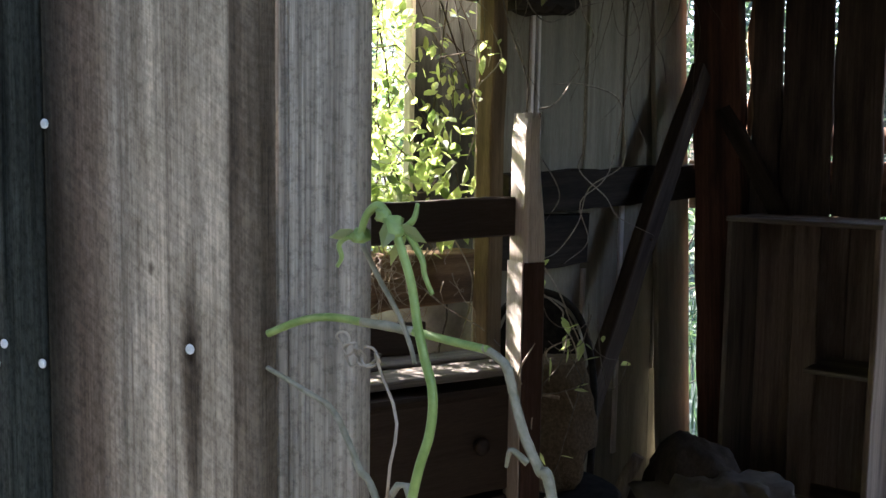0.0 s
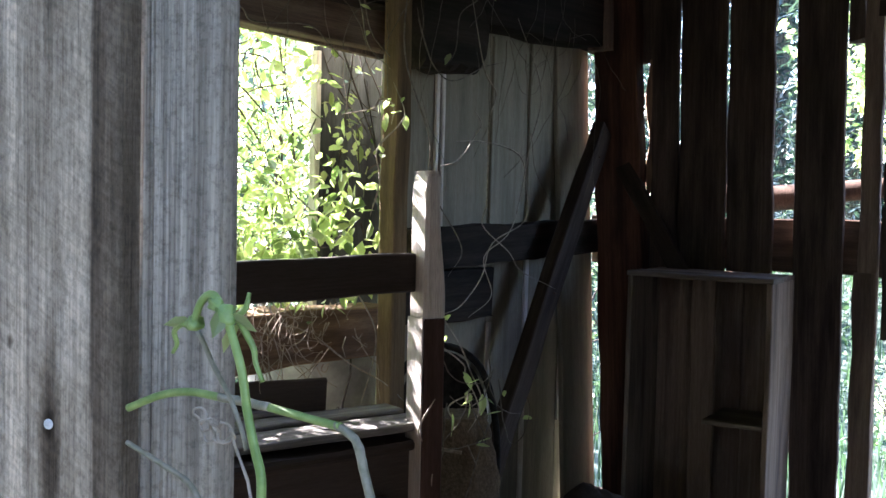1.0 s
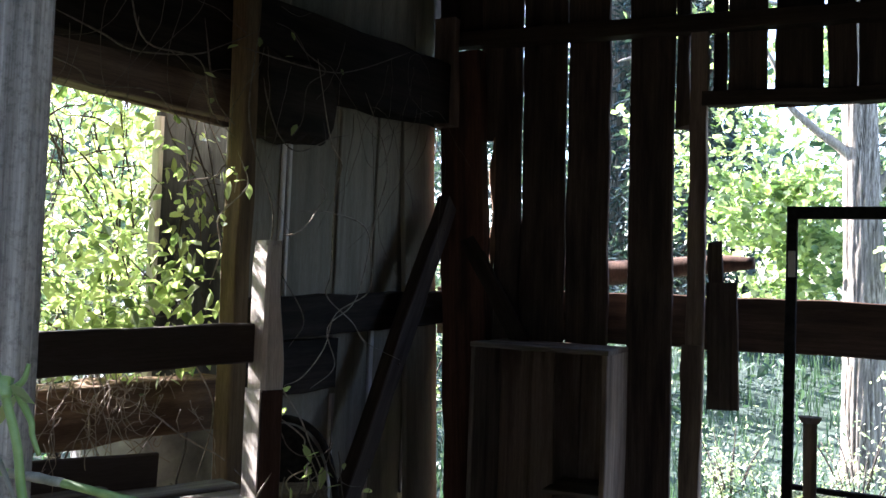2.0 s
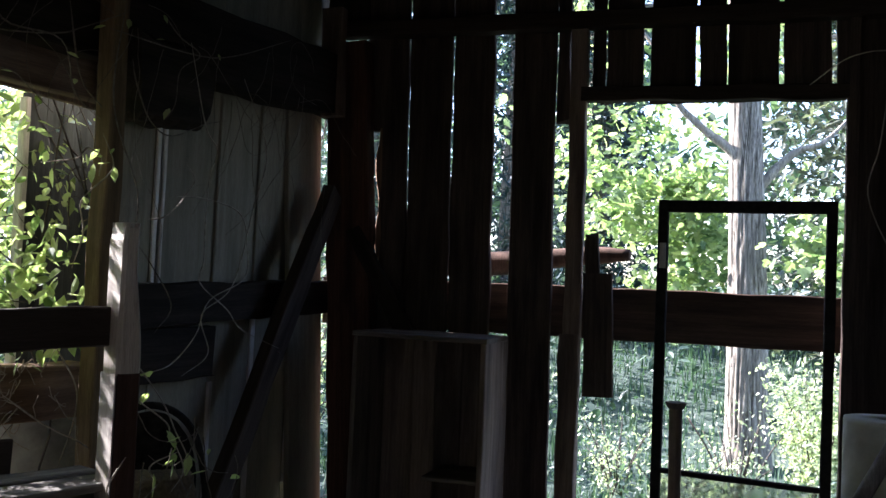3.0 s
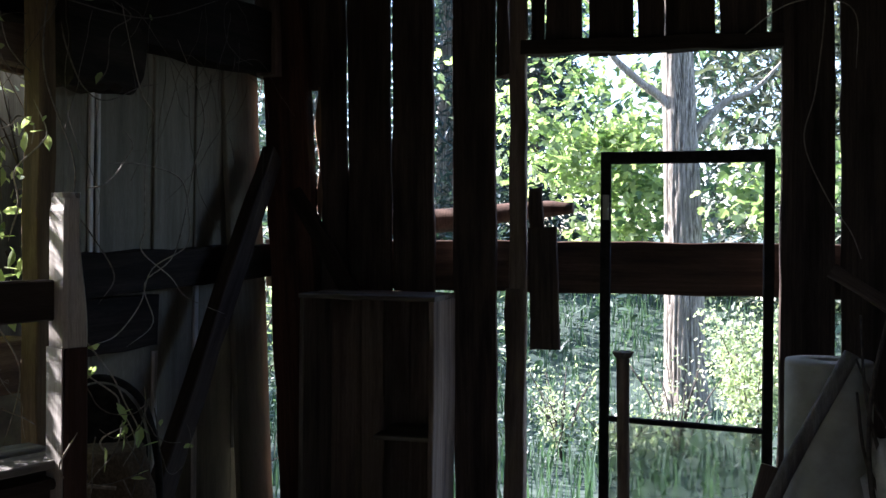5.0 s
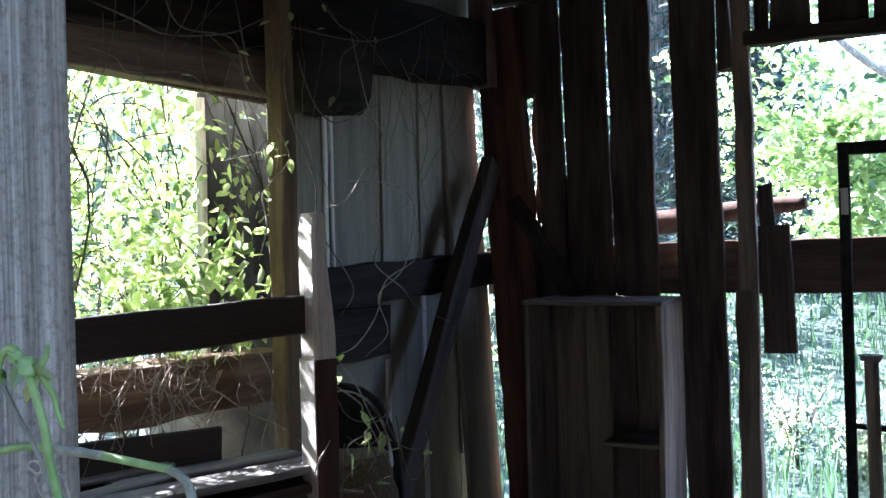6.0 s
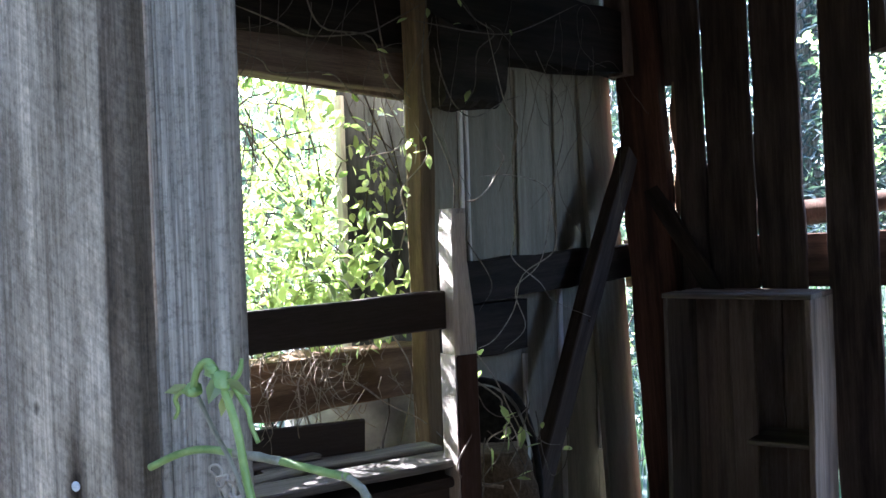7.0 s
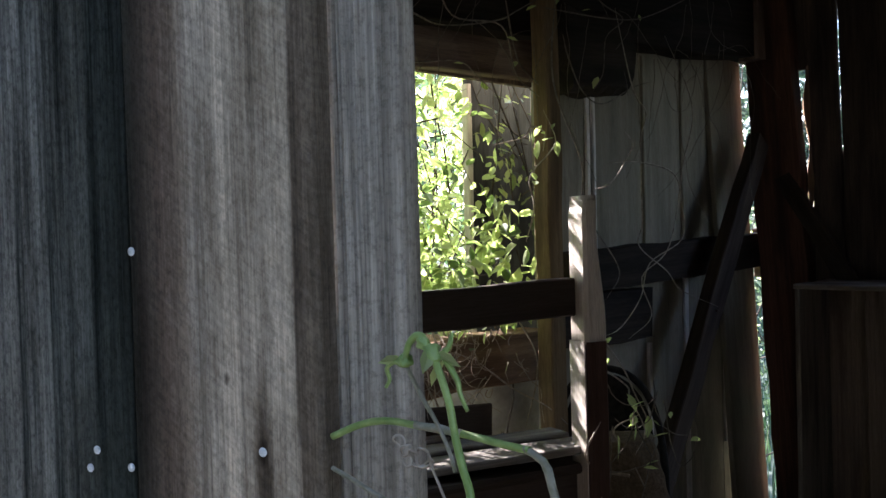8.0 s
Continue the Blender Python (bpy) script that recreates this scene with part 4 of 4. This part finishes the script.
# many finer strands, too many to count
bm = bmesh.new()
for k in range(40):
    y, z = rv.uniform(1.5, 3.95), rv.uniform(1.95, 2.3)
    pts = [Vector((rv.uniform(-1.56, -1.46), y, z))]
    a = rv.choice((-1.57, -1.57, -1.57, 0.2, 3.0)) + rv.uniform(-0.5, 0.5)
    bend = rv.uniform(-0.12, 0.12)
    step = rv.uniform(0.03, 0.05)
    for i in range(rv.randrange(8, 22)):
        bend = bend * 0.8 + rv.uniform(-0.16, 0.16)
        a += bend + 0.05 * math.cos(a) * -1
        pts.append(pts[-1] + Vector((rv.uniform(-0.006, 0.006), step * math.cos(a), step * math.sin(a))))
    tube(pts, 0.0011, 0.0007, 4, 3, bm)
tagged(obj("fine_vines", bm, M_vine), "tangle of fine dry vine strands under the eave", "vines", kind="stuff")
bm = bmesh.new()
for k in range(95):
    p = Vector((rv.uniform(-1.64, -1.5), rv.gauss(2.02, 0.16), rv.gauss(1.10, 0.05)))
    pts = [p]
    d = Vector((rv.uniform(-0.02, 0.02), rv.uniform(-0.05, 0.05), rv.uniform(-0.05, 0.05)))
    for i in range(4):
        d = d * 0.6 + Vector((rv.uniform(-0.015, 0.015), rv.uniform(-0.04, 0.04), rv.uniform(-0.045, 0.03)))
        pts.append(pts[-1] + d)
    tube(pts, 0.0014, 0.0008, 4, 3, bm)
tagged(obj("dry_roots", bm, M_straw), "matted dry brown roots hanging over the window timber", "roots", kind="stuff")
for pts in ([(0.685, 4.23, 2.54), (0.66, 3.9, 2.262), (0.632, 3.9, 1.96), (0.596, 3.9, 1.777), (0.677, 3.9, 1.575), (0.76, 3.95, 1.46), (0.82, 4.1, 1.36)],
            [(0.74, 4.23, 2.54), (0.786, 3.7, 2.307), (0.859, 3.7, 2.135), (0.96, 3.7, 1.85)],
            [(0.40, 4.25, 2.24), (0.53, 4.0, 2.289), (0.666, 3.9, 2.283), (0.762, 3.9, 2.219), (0.82, 4.29, 2.1)]):
    v = empty("vine", "thin dry brown vine hanging beside the doorway", "vine", group="vines inside the shed")
    part("stem", tube(pts, 0.003, 0.002, 5, 6), M_twig, v)

bm = bmesh.new()
lv = []
for k in range(10):
    pts = [Vector((rv.uniform(-1.22, -1.12), rv.uniform(2.2, 2.55), rv.uniform(0.8, 1.12)))]
    a, bend = rv.uniform(-2.2, -0.9), rv.uniform(-0.2, 0.2)
    for i in range(rv.randrange(9, 16)):
        bend = bend * 0.85 + rv.uniform(-0.14, 0.14)
        a += bend
        pts.append(pts[-1] + Vector((rv.uniform(-0.006, 0.006), 0.03 * math.cos(a), 0.03 * math.sin(a))))
        lv.append(pts[-1] + Vector((0.01, rv.uniform(-0.02, 0.02), 0)))
    tube(pts, 0.0019, 0.0011, 5, 3, bm, bumpy=0.3, seed=k)
tang = empty("vine_tangle", "tangled dry vines with small green leaves before the sack", "vine")
tagged(part("stem", bm, M_vine, tang), kind="stuff")
part("foliage", leaf_cloud("foliage", np.array([list(p) for p in lv[::11]]), [rv.uniform(0.025, 0.05) for p in lv[::11]], OVAL, OVAL_F, M_leaf, 91, 0.6, flat=0.5), None, tang)
bm = bmesh.new()
for k in range(9):
    pts = [Vector((rv.uniform(0.83, 1.02), rv.uniform(3.2, 3.34), rv.uniform(0.0, 0.3)))]
    d = Vector((rv.uniform(-0.02, 0.03), rv.uniform(-0.01, 0.01), 0.2))
    for i in range(rv.randrange(4, 7)):
        d = d * 0.75 + Vector((rv.uniform(-0.05, 0.06), rv.uniform(-0.02, 0.03), rv.uniform(0.0, 0.09)))
        pts.append(pts[-1] + d)
    tube(pts, 0.011, 0.004, 7, 4, bm, bumpy=0.4, seed=k)
tagged(obj("dead_branches", bm, M_darktwig), "dark dead branches standing before the plastic sheeting", "branches", kind="stuff")

# ---- the climbing shoot before the near boards ----
shoot = empty("vine_shoot", "fresh green climbing shoot with curled tips by the boards", "vine")
part("stem", tube([(-0.113, 0.495, 1.402), (-0.103, 0.495, 1.380), (-0.099, 0.495, 1.363), (-0.095, 0.495, 1.350), (-0.091, 0.495, 1.338), (-0.092, 0.495, 1.322), (-0.1, 0.495, 1.295), (-0.13, 0.51, 1.2), (-0.15, 0.53, 0.9), (-0.17, 0.56, 0.0)], 0.0017, 0.0021, 10, 8), M_green, shoot)
part("tip", tube([(-0.113, 0.495, 1.400), (-0.118, 0.494, 1.4065), (-0.1235, 0.493, 1.403), (-0.128, 0.493, 1.394), (-0.134, 0.493, 1.3935), (-0.1385, 0.493, 1.390), (-0.138, 0.494, 1.385), (-0.1405, 0.494, 1.381)], 0.0020, 0.0008, 8, 6), M_green, shoot)
part("tip", tube([(-0.104, 0.500, 1.408), (-0.105, 0.499, 1.402), (-0.109, 0.498, 1.398)], 0.0008, 0.0016, 8, 6), M_green, shoot)
part("tip", tube([(-0.108, 0.498, 1.398), (-0.1035, 0.499, 1.391), (-0.101, 0.500, 1.386), (-0.100, 0.5, 1.381), (-0.096, 0.5, 1.374)], 0.0016, 0.0009, 8, 6), M_green, shoot)
part("tip", tube([(-0.133, 0.500, 1.391), (-0.123, 0.5, 1.377), (-0.114, 0.5, 1.366), (-0.107, 0.5, 1.354), (-0.104, 0.5, 1.346)], 0.0011, 0.0009, 8, 6), M_stemgrey, shoot, "pale drooping side shoot")
for p, r, sd in (((-0.112, 0.495, 1.399), 0.0044, 3), ((-0.128, 0.494, 1.3945), 0.0034, 5), ((-0.116, 0.494, 1.403), 0.003, 7)):
    b_ = part("bud", lump(r * 2.2, r * 1.8, r * 1.8, sd, 0.5, 0.3, 14, 10), M_green, shoot)
    b_.location = Vector(p) - Vector((0, 0, r * 0.9))
me = leaf_cloud("leaf", [(-0.110, 0.495, 1.399), (-0.112, 0.494, 1.401), (-0.107, 0.497, 1.396), (-0.129, 0.494, 1.395)], [0.014, 0.013, 0.015, 0.012], OVAL, OVAL_F, M_leaf, 77, 0.8)
part("young_leaf", me, M_leaf, shoot)
shoot.location, shoot.rotation_euler, shoot.scale = (-0.0355, 0.0118, -0.0185), (-0.00083, 0.00822, -0.00324), (1.0066,) * 3
arm = empty("vine_branch", "grey-green vine branch arching from the board seam", "vine")
arm.location, arm.rotation_euler, arm.scale = (-0.0235, 0.0235, 0.0625), (-0.00083, 0.00822, -0.00324), (0.95,) * 3
part("green_stem", tube([(-0.355, 0.643, 1.304), (-0.330, 0.648, 1.315), (-0.303, 0.648, 1.321), (-0.269, 0.646, 1.322), (-0.232, 0.645, 1.322), (-0.198, 0.645, 1.320), (-0.176, 0.645, 1.319)], 0.0027, 0.0025, 10, 8), M_green, arm, "bluish green stem")
part("node", tube([(-0.272, 0.6455, 1.3225), (-0.25, 0.645, 1.3225), (-0.23, 0.645, 1.3222)], 0.0029, 0.0029, 10, 5, bumpy=0.3), M_stemgrey, arm, "pale scarred joint")
part("grey_stem", tube([(-0.180, 0.645, 1.3195), (-0.170, 0.645, 1.316), (-0.163, 0.645, 1.310), (-0.158, 0.645, 1.294), (-0.151, 0.645, 1.276), (-0.141, 0.645, 1.259), (-0.132, 0.645, 1.243), (-0.11, 0.65, 1.1), (-0.1, 0.66, -0.08)], 0.0024, 0.0032, 10, 8, bumpy=0.2), M_stemgrey, arm, "dry grey stem")
part("stub", tube([(-0.147, 0.643, 1.262), (-0.156, 0.640, 1.268), (-0.159, 0.640, 1.258)], 0.0022, 0.001, 7, 6), M_stemgrey, arm)
part("side_twig", tube([(-0.356, 0.643, 1.281), (-0.324, 0.647, 1.270), (-0.297, 0.645, 1.263), (-0.282, 0.645, 1.245), (-0.272, 0.645, 1.229), (-0.257, 0.645, 1.211), (-0.22, 0.65, 1.1), (-0.2, 0.66, -0.08)], 0.0017, 0.0026, 8, 7, bumpy=0.15), M_stemgrey, arm, "bluish grey twig")
cpts = []
for i in range(44):
    a = i * 0.62
    r = 0.0055 + 0.0022 * math.sin(i * 0.9)
    cpts.append((-0.276 + 0.0007 * i + r * math.cos(a), 0.63 + 0.002 * math.sin(i * 1.3), 1.309 - 0.00012 * i + 0.0042 * math.sin(i * 0.23) + r * math.sin(a)))
cpts += [(-0.242, 0.63, 1.298), (-0.229, 0.63, 1.27), (-0.236, 0.63, 1.223), (-0.24, 0.64, 1.1), (-0.235, 0.65, -0.08)]
part("dry_tendril", tube(cpts, 0.0008, 0.0010, 5, 3), M_tendril, arm, "curled dry grey tendril")

# ---- trees and undergrowth outside ----
rng = np.random.default_rng(4)


def tree(name, base, r, h, lean_to, limbs, label, leaves=None, bark=M_bark, seed=0):
    t = empty(name, label, "tree", base)
    top = Vector((lean_to[0], lean_to[1], h))
    bm = tube([(0, 0, -0.3), (0.02, 0, 0.3), top * 0.35 + Vector((0.04, 0, 0)), top * 0.7, top], r * 1.15, r * 0.35, 96, 26, bumpy=0.0, seed=seed)
    for v in bm.verts:
        a = math.atan2(v.co.y, v.co.x)
        rid = noise.noise((math.cos(a) * 9, math.sin(a) * 9, v.co.z * 1.3 + seed)) + 0.5 * noise.noise((math.cos(a) * 15, math.sin(a) * 15, v.co.z * 3.0 + seed))
        big = noise.noise((math.cos(a), math.sin(a), v.co.z * 0.7 + seed))
        k = 1 + 0.11 * (1 - 2.6 * abs(rid)) + 0.06 * big
        mid = top * max(0.0, v.co.z / h)
        v.co.x, v.co.y = mid.x + (v.co.x - mid.x) * k, mid.y + (v.co.y - mid.y) * k
    for v in bm.verts:
        if v.co.z < 0.6:
            k = 1 + 0.5 * (0.6 - v.co.z) ** 2
            v.co.x, v.co.y = v.co.x * k, v.co.y * k
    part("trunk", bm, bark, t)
    for k, line in enumerate(limbs):
        part("limb", tube(line, r * 0.28, r * 0.06, 8, 5, bumpy=0.2, seed=k), bark, t)
    if leaves is not None:
        part("crown", leaves, None, t)
    return t


GZ = -0.2
# the big trunk seen through the doorway
pl1 = clumps(rng, 4600, ((-2.6, -2.2, 1.4), (0.35, 1.6, 5.2)), (0.26, 0.26, 0.16), 34)
keep = (np.abs(pl1[:, 0] + 0.02) > 0.30) | (pl1[:, 1] > 0.3) | (pl1[:, 2] > 4.4)
pl1 = pl1[keep & ~((pl1[:, 0] < 0.1) & (np.abs(pl1[:, 1] + 0.12 * pl1[:, 0]) < 0.4))]
pl1 = pl1[~((pl1[:, 0] > -0.85) & (pl1[:, 0] < -0.22) & (pl1[:, 2] > 2.9) & (pl1[:, 2] < 3.6))]
pl1 = pl1[(pl1[:, 0] > -0.9) | (pl1[:, 2] > 2.75)]
pl1 = pl1[(pl1[:, 1] > 0.45) | (pl1[:, 2] > 4.3)]
pl1 = np.concatenate([pl1, clumps(rng, 1000, ((-1.0, 0.6, 1.2), (-0.3, 1.7, 2.3)), (0.18, 0.2, 0.06), 24), clumps(rng, 1100, ((-1.9, 0.6, 2.1), (-0.3, 1.9, 3.3)), (0.2, 0.2, 0.07), 24), clumps(rng, 700, ((-1.3, 0.6, 2.3), (-0.35, 1.3, 2.85)), (0.18, 0.2, 0.07), 30)])
pl1 = np.concatenate([pl1, clumps(rng, 900, ((0.4, -0.6, 1.75), (1.3, 1.0, 2.5)), (0.18, 0.18, 0.07), 30)])
cr1 = leaf_cloud("crown", pl1, rng.uniform(0.06, 0.11, len(pl1)), MAPLE, MAPLE_F, M_leaf2, 11, 0.5)
tree("maple_tree", (0.095, 9.0, GZ), 0.185, 7.5, (-0.27, 0.1), [
    [(-0.06, 0, 2.55), (-0.17, -0.05, 2.83), (-0.41, -0.1, 3.03), (-0.643, -0.2, 3.26), (-0.76, -0.3, 3.6), (-1.05, -0.3, 4.0)],
    [(0.02, 0.1, 2.5), (0.2, 0.1, 2.72), (0.37, 0.1, 2.87), (0.58, 0.1, 2.95), (0.9, 0.2, 3.3)]],
    "tall maple with furrowed grey bark and bright leaves", cr1, seed=3)
# darker conifers behind
for k, (x, y, r, h) in enumerate([(-2.15, 13.5, 0.2, 12), (-3.7, 15, 0.24, 13), (1.35, 13, 0.2, 12), (2.8, 12.5, 0.22, 12), (4.6, 14, 0.25, 12), (-6.2, 15, 0.24, 13)]):
    n = 10500
    z = rng.uniform(0.4, h * 0.75, n)
    rad = (1 - z / (h * 1.08)) * (1.15 if k == 0 else 2.0) * rng.uniform(0.25, 1, n)
    a = rng.uniform(0, 2 * np.pi, n)
    pp = np.stack([rad * np.cos(a), rad * np.sin(a), z - rad * 0.25], -1)
    cr = leaf_cloud("crown", pp, rng.uniform(0.14, 0.32, n), SPRAY, SPRAY_F, M_pine if k in (2, 3) else M_needle, 30 + k, 0.35, flat=0.35)
    tree("conifer_tree", (x, y, GZ + float(bank(y)) - 0.05), r, h, (0.1, 0), [[(0, 0, 2 + i * 0.8), (math.cos(i * 2.1) * 0.8, math.sin(i * 2.1) * 0.8, 2.2 + i * 0.8), (math.cos(i * 2.1) * 1.5, math.sin(i * 2.1) * 1.5, 2.0 + i * 0.8)] for i in range(5)],
         "grey-green pine standing in the woods behind the shed" if k in (2, 3) else "dark conifer standing in the woods behind the shed", cr, seed=20 + k)
# leafy saplings and shrubs
for k, (x, y, w, h, n, sz) in enumerate([(0.64, 7.5, 0.78, 1.25, 4200, 0.04), (0.1, 7.2, 0.75, 0.8, 460, 0.034), (-0.72, 7.2, 0.6, 0.7, 620, 0.034), (-0.3, 7.0, 0.7, 0.5, 620, 0.034), (1.7, 6.8, 1.1, 1.6, 900, 0.06), (-1.9, 8.2, 1.2, 1.0, 600, 0.065), (-3.3, 7.2, 1.4, 1.8, 900, 0.08)]):
    sh = empty("shrub", "sunlit pale green shrub in the undergrowth", "shrub", (x, y, GZ), group="shrubs behind the shed")
    bm = bmesh.new()
    tips = []
    rs = random.Random(300 + k)
    for i in range(14):
        a, b_ = rs.uniform(0, 6.28), rs.uniform(0.2, 1)
        tip = Vector((math.cos(a) * w * 0.5 * b_, math.sin(a) * w * 0.5 * b_, h * rs.uniform(0.55, 1.0)))
        tube([(0, 0, 0), tip * 0.5 + Vector((0, 0, h * 0.12)), tip], 0.008, 0.003, 5, 4, bm)
        tips.append(tip)
    part("branchwork", bm, M_darktwig, sh)
    base = np.array([list(t) for t in tips])
    f = rng.uniform(0.35, 1.05, (n, 1))
    pp = base[rng.integers(0, len(base), n)] * f + rng.normal(0, 0.09 * w, (n, 3))
    pp[:, 2] = np.abs(pp[:, 2])
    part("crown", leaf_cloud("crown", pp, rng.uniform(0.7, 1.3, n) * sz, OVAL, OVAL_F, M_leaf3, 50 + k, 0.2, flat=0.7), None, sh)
# woods beyond, too many to count
pp = np.concatenate([clumps(rng, 16000, ((-16, 19, 0.0), (16, 26, 9.5)), (0.9, 0.9, 0.6), 60), ])
pp = pp[~((np.abs(pp[:, 0] + 1.65) < 0.75) & (pp[:, 2] > 4.6))]
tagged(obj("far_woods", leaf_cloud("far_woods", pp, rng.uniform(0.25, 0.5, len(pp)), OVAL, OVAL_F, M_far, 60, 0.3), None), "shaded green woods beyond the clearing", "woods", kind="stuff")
pp = clumps(rng, 9000, ((-10, 1, -0.2), (-6.0, 12, 3.6)), (0.5, 0.5, 0.35), 50)
tagged(obj("far_brush", leaf_cloud("far_brush", pp, rng.uniform(0.15, 0.3, len(pp)), OVAL, OVAL_F, M_far, 64, 0.3), None), "sunlit brush beyond the west side of the shed", "brush", kind="stuff")
pp = clumps(rng, 5200, ((-9, 10.0, -0.2), (9, 16, 0.7)), (0.4, 0.4, 0.2), 40)
pp[:, 2] += bank(pp[:, 1]) * 0.9
tagged(obj("undergrowth", leaf_cloud("undergrowth", pp, rng.uniform(0.09, 0.2, len(pp)), OVAL, OVAL_F, M_weed, 65, 0.3), None), "dim blue-green undergrowth between the trees", "undergrowth", kind="stuff")
# grass and weeds
pp = clumps(rng, 12000, ((-4.5, 6.4, -0.25), (4.0, 12, 0.2)), (0.16, 0.16, 0.08), 24)
pp[:, 2] = np.maximum(pp[:, 2], GZ) + bank(pp[:, 1])
pp = pp[(np.abs(pp[:, 0] - 0.05) > 0.5) | (pp[:, 2] < 0.0)]
tagged(obj("weeds", leaf_cloud("weeds", pp, rng.uniform(0.03, 0.075, len(pp)), OVAL, OVAL_F, M_weed, 63, 0.1), None), "low shaded weeds and brambles behind the shed", "weeds", kind="stuff")
n = 16000
pp = np.stack([rng.uniform(-5.5, 4.5, n), rng.uniform(4.7, 15, n), np.full(n, GZ - 0.05)], -1)
pp[:, 2] += bank(pp[:, 1])
tagged(obj("grass", leaf_cloud("grass", pp, rng.uniform(0.12, 0.4, n), BLADE, BLADE_F, M_grass, 61, 0, up=1), None), "tall green grass and weeds behind the shed", "grass", kind="stuff")
# the thicket outside the west window
th = empty("climbing_thicket", "sunlit tangle of vines with bright green leaves outside the window", "thicket", (-2.6, 3.2, GZ))
bm = bmesh.new()
rs = random.Random(9)
for i in range(150):
    p = Vector((rs.uniform(-0.9, 0.7), rs.uniform(-1.7, 1.3), 0))
    pts = [p]
    d = Vector((rs.uniform(-0.1, 0.1), rs.uniform(-0.1, 0.1), 0.4))
    for j in range(7):
        d = d * 0.6 + Vector((rs.uniform(-0.2, 0.2), rs.uniform(-0.2, 0.2), rs.uniform(-0.05, 0.32)))
        pts.append(pts[-1] + d)
        pts[-1].x = min(pts[-1].x, 0.84)
    tube(pts, 0.006, 0.002, 5, 3, bm)
    for q in pts[3:]:
        e = Vector((rs.uniform(-0.2, 0.2), rs.uniform(-0.25, 0.25), rs.uniform(-0.12, 0.2)))
        a, b_ = q + e * 0.6 + Vector((0, 0, 0.03)), q + e
        a.x, b_.x = min(a.x, 0.84), min(b_.x, 0.84)
        tube([q, a, b_], 0.0018, 0.0008, 4, 2, bm)
for i in range(70):
    q = Vector((rs.uniform(0.45, 0.8), rs.uniform(-1.6, -0.2), rs.uniform(1.2, 2.2)))
    d = Vector((rs.uniform(-0.03, 0.03), rs.choice((-1, 1)) * rs.uniform(0.03, 0.12), rs.uniform(-0.06, 0.1)))
    pts = [q]
    for j in range(5):
        d = d * 0.8 + Vector((rs.uniform(-0.02, 0.02), rs.uniform(-0.035, 0.035), rs.uniform(-0.035, 0.03)))
        pts.append(pts[-1] + d)
        pts[-1].x = min(pts[-1].x, 0.84)
    tube(pts, 0.003, 0.0012, 5, 3, bm)
tagged(part("branchwork", bm, M_darktwig, th), kind="stuff")
bm = bmesh.new()
for i in range(420):
    q = Vector((rs.uniform(-0.6, 0.6), rs.uniform(-1.6, 0.2), rs.uniform(1.05, 1.62)))
    e = Vector((rs.uniform(-0.12, 0.12), rs.uniform(-0.2, 0.2), rs.uniform(-0.12, 0.14)))
    tube([q, q + e * 0.5 + Vector((0, 0, rs.uniform(-0.04, 0.04))), q + e], 0.0022, 0.001, 4, 2, bm)
tagged(part("dead_brush", bm, M_twig, th, "pale dead brush among the stems"), kind="stuff")
pp = clumps(rng, 7800, ((-0.3, -1.8, 1.35), (0.66, 1.2, 2.3)), (0.08, 0.08, 0.07), 18)
# the last clump sits out of view, added to dapple sun on the post
pp = np.concatenate([pp, clumps(rng, 230, ((0.68, -1.05, 1.42), (0.84, -0.62, 1.78)), (0.03, 0.06, 0.06), 12), clumps(rng, 90, ((0.66, -1.0, 1.75), (0.84, -0.45, 2.1)), (0.03, 0.05, 0.05), 8), clumps(rng, 420, ((-0.2, -1.3, 2.2), (0.3, -0.5, 2.75)), (0.09, 0.09, 0.08), 9)])
pp = pp[pp[:, 0] < 0.88]
pp = np.concatenate([pp, clumps(rng, 190, ((0.92, -0.92, 1.40), (1.02, -0.66, 1.72)), (0.02, 0.04, 0.04), 9)])
part("foliage", leaf_cloud("foliage", pp, rng.uniform(0.03, 0.068, len(pp)), OVAL, OVAL_F, M_leaf, 62, 0.5, flat=0.6), None, th)
# unseen trees added before the opening to hold back sky light
for k, (x, y, r, h) in enumerate([(-2.6, -4.2, 0.18, 9), (1.2, -5.2, 0.2, 10), (4.2, -3.6, 0.2, 9), (-6.0, -2.5, 0.2, 9)]):
    pq = clumps(rng, 2600, ((-2.4, -2.2, 0.8), (2.4, 2.2, 8.5)), (0.45, 0.45, 0.35), 30)
    tree("sky_blocker_tree", (x, y, GZ), r, h, (0.3, 0.1), [[(0, 0, 2.5), (0.7, -0.3, 3.2), (1.5, -0.6, 3.8)], [(0, 0, 3.0), (-0.6, 0.5, 3.8), (-1.3, 0.9, 4.6)]],
         "unseen broadleaf tree added in front to block sky light", leaf_cloud("crown", pq, rng.uniform(0.24, 0.42, len(pq)), MAPLE, MAPLE_F, M_shade, 70 + k, 0.4), seed=40 + k)
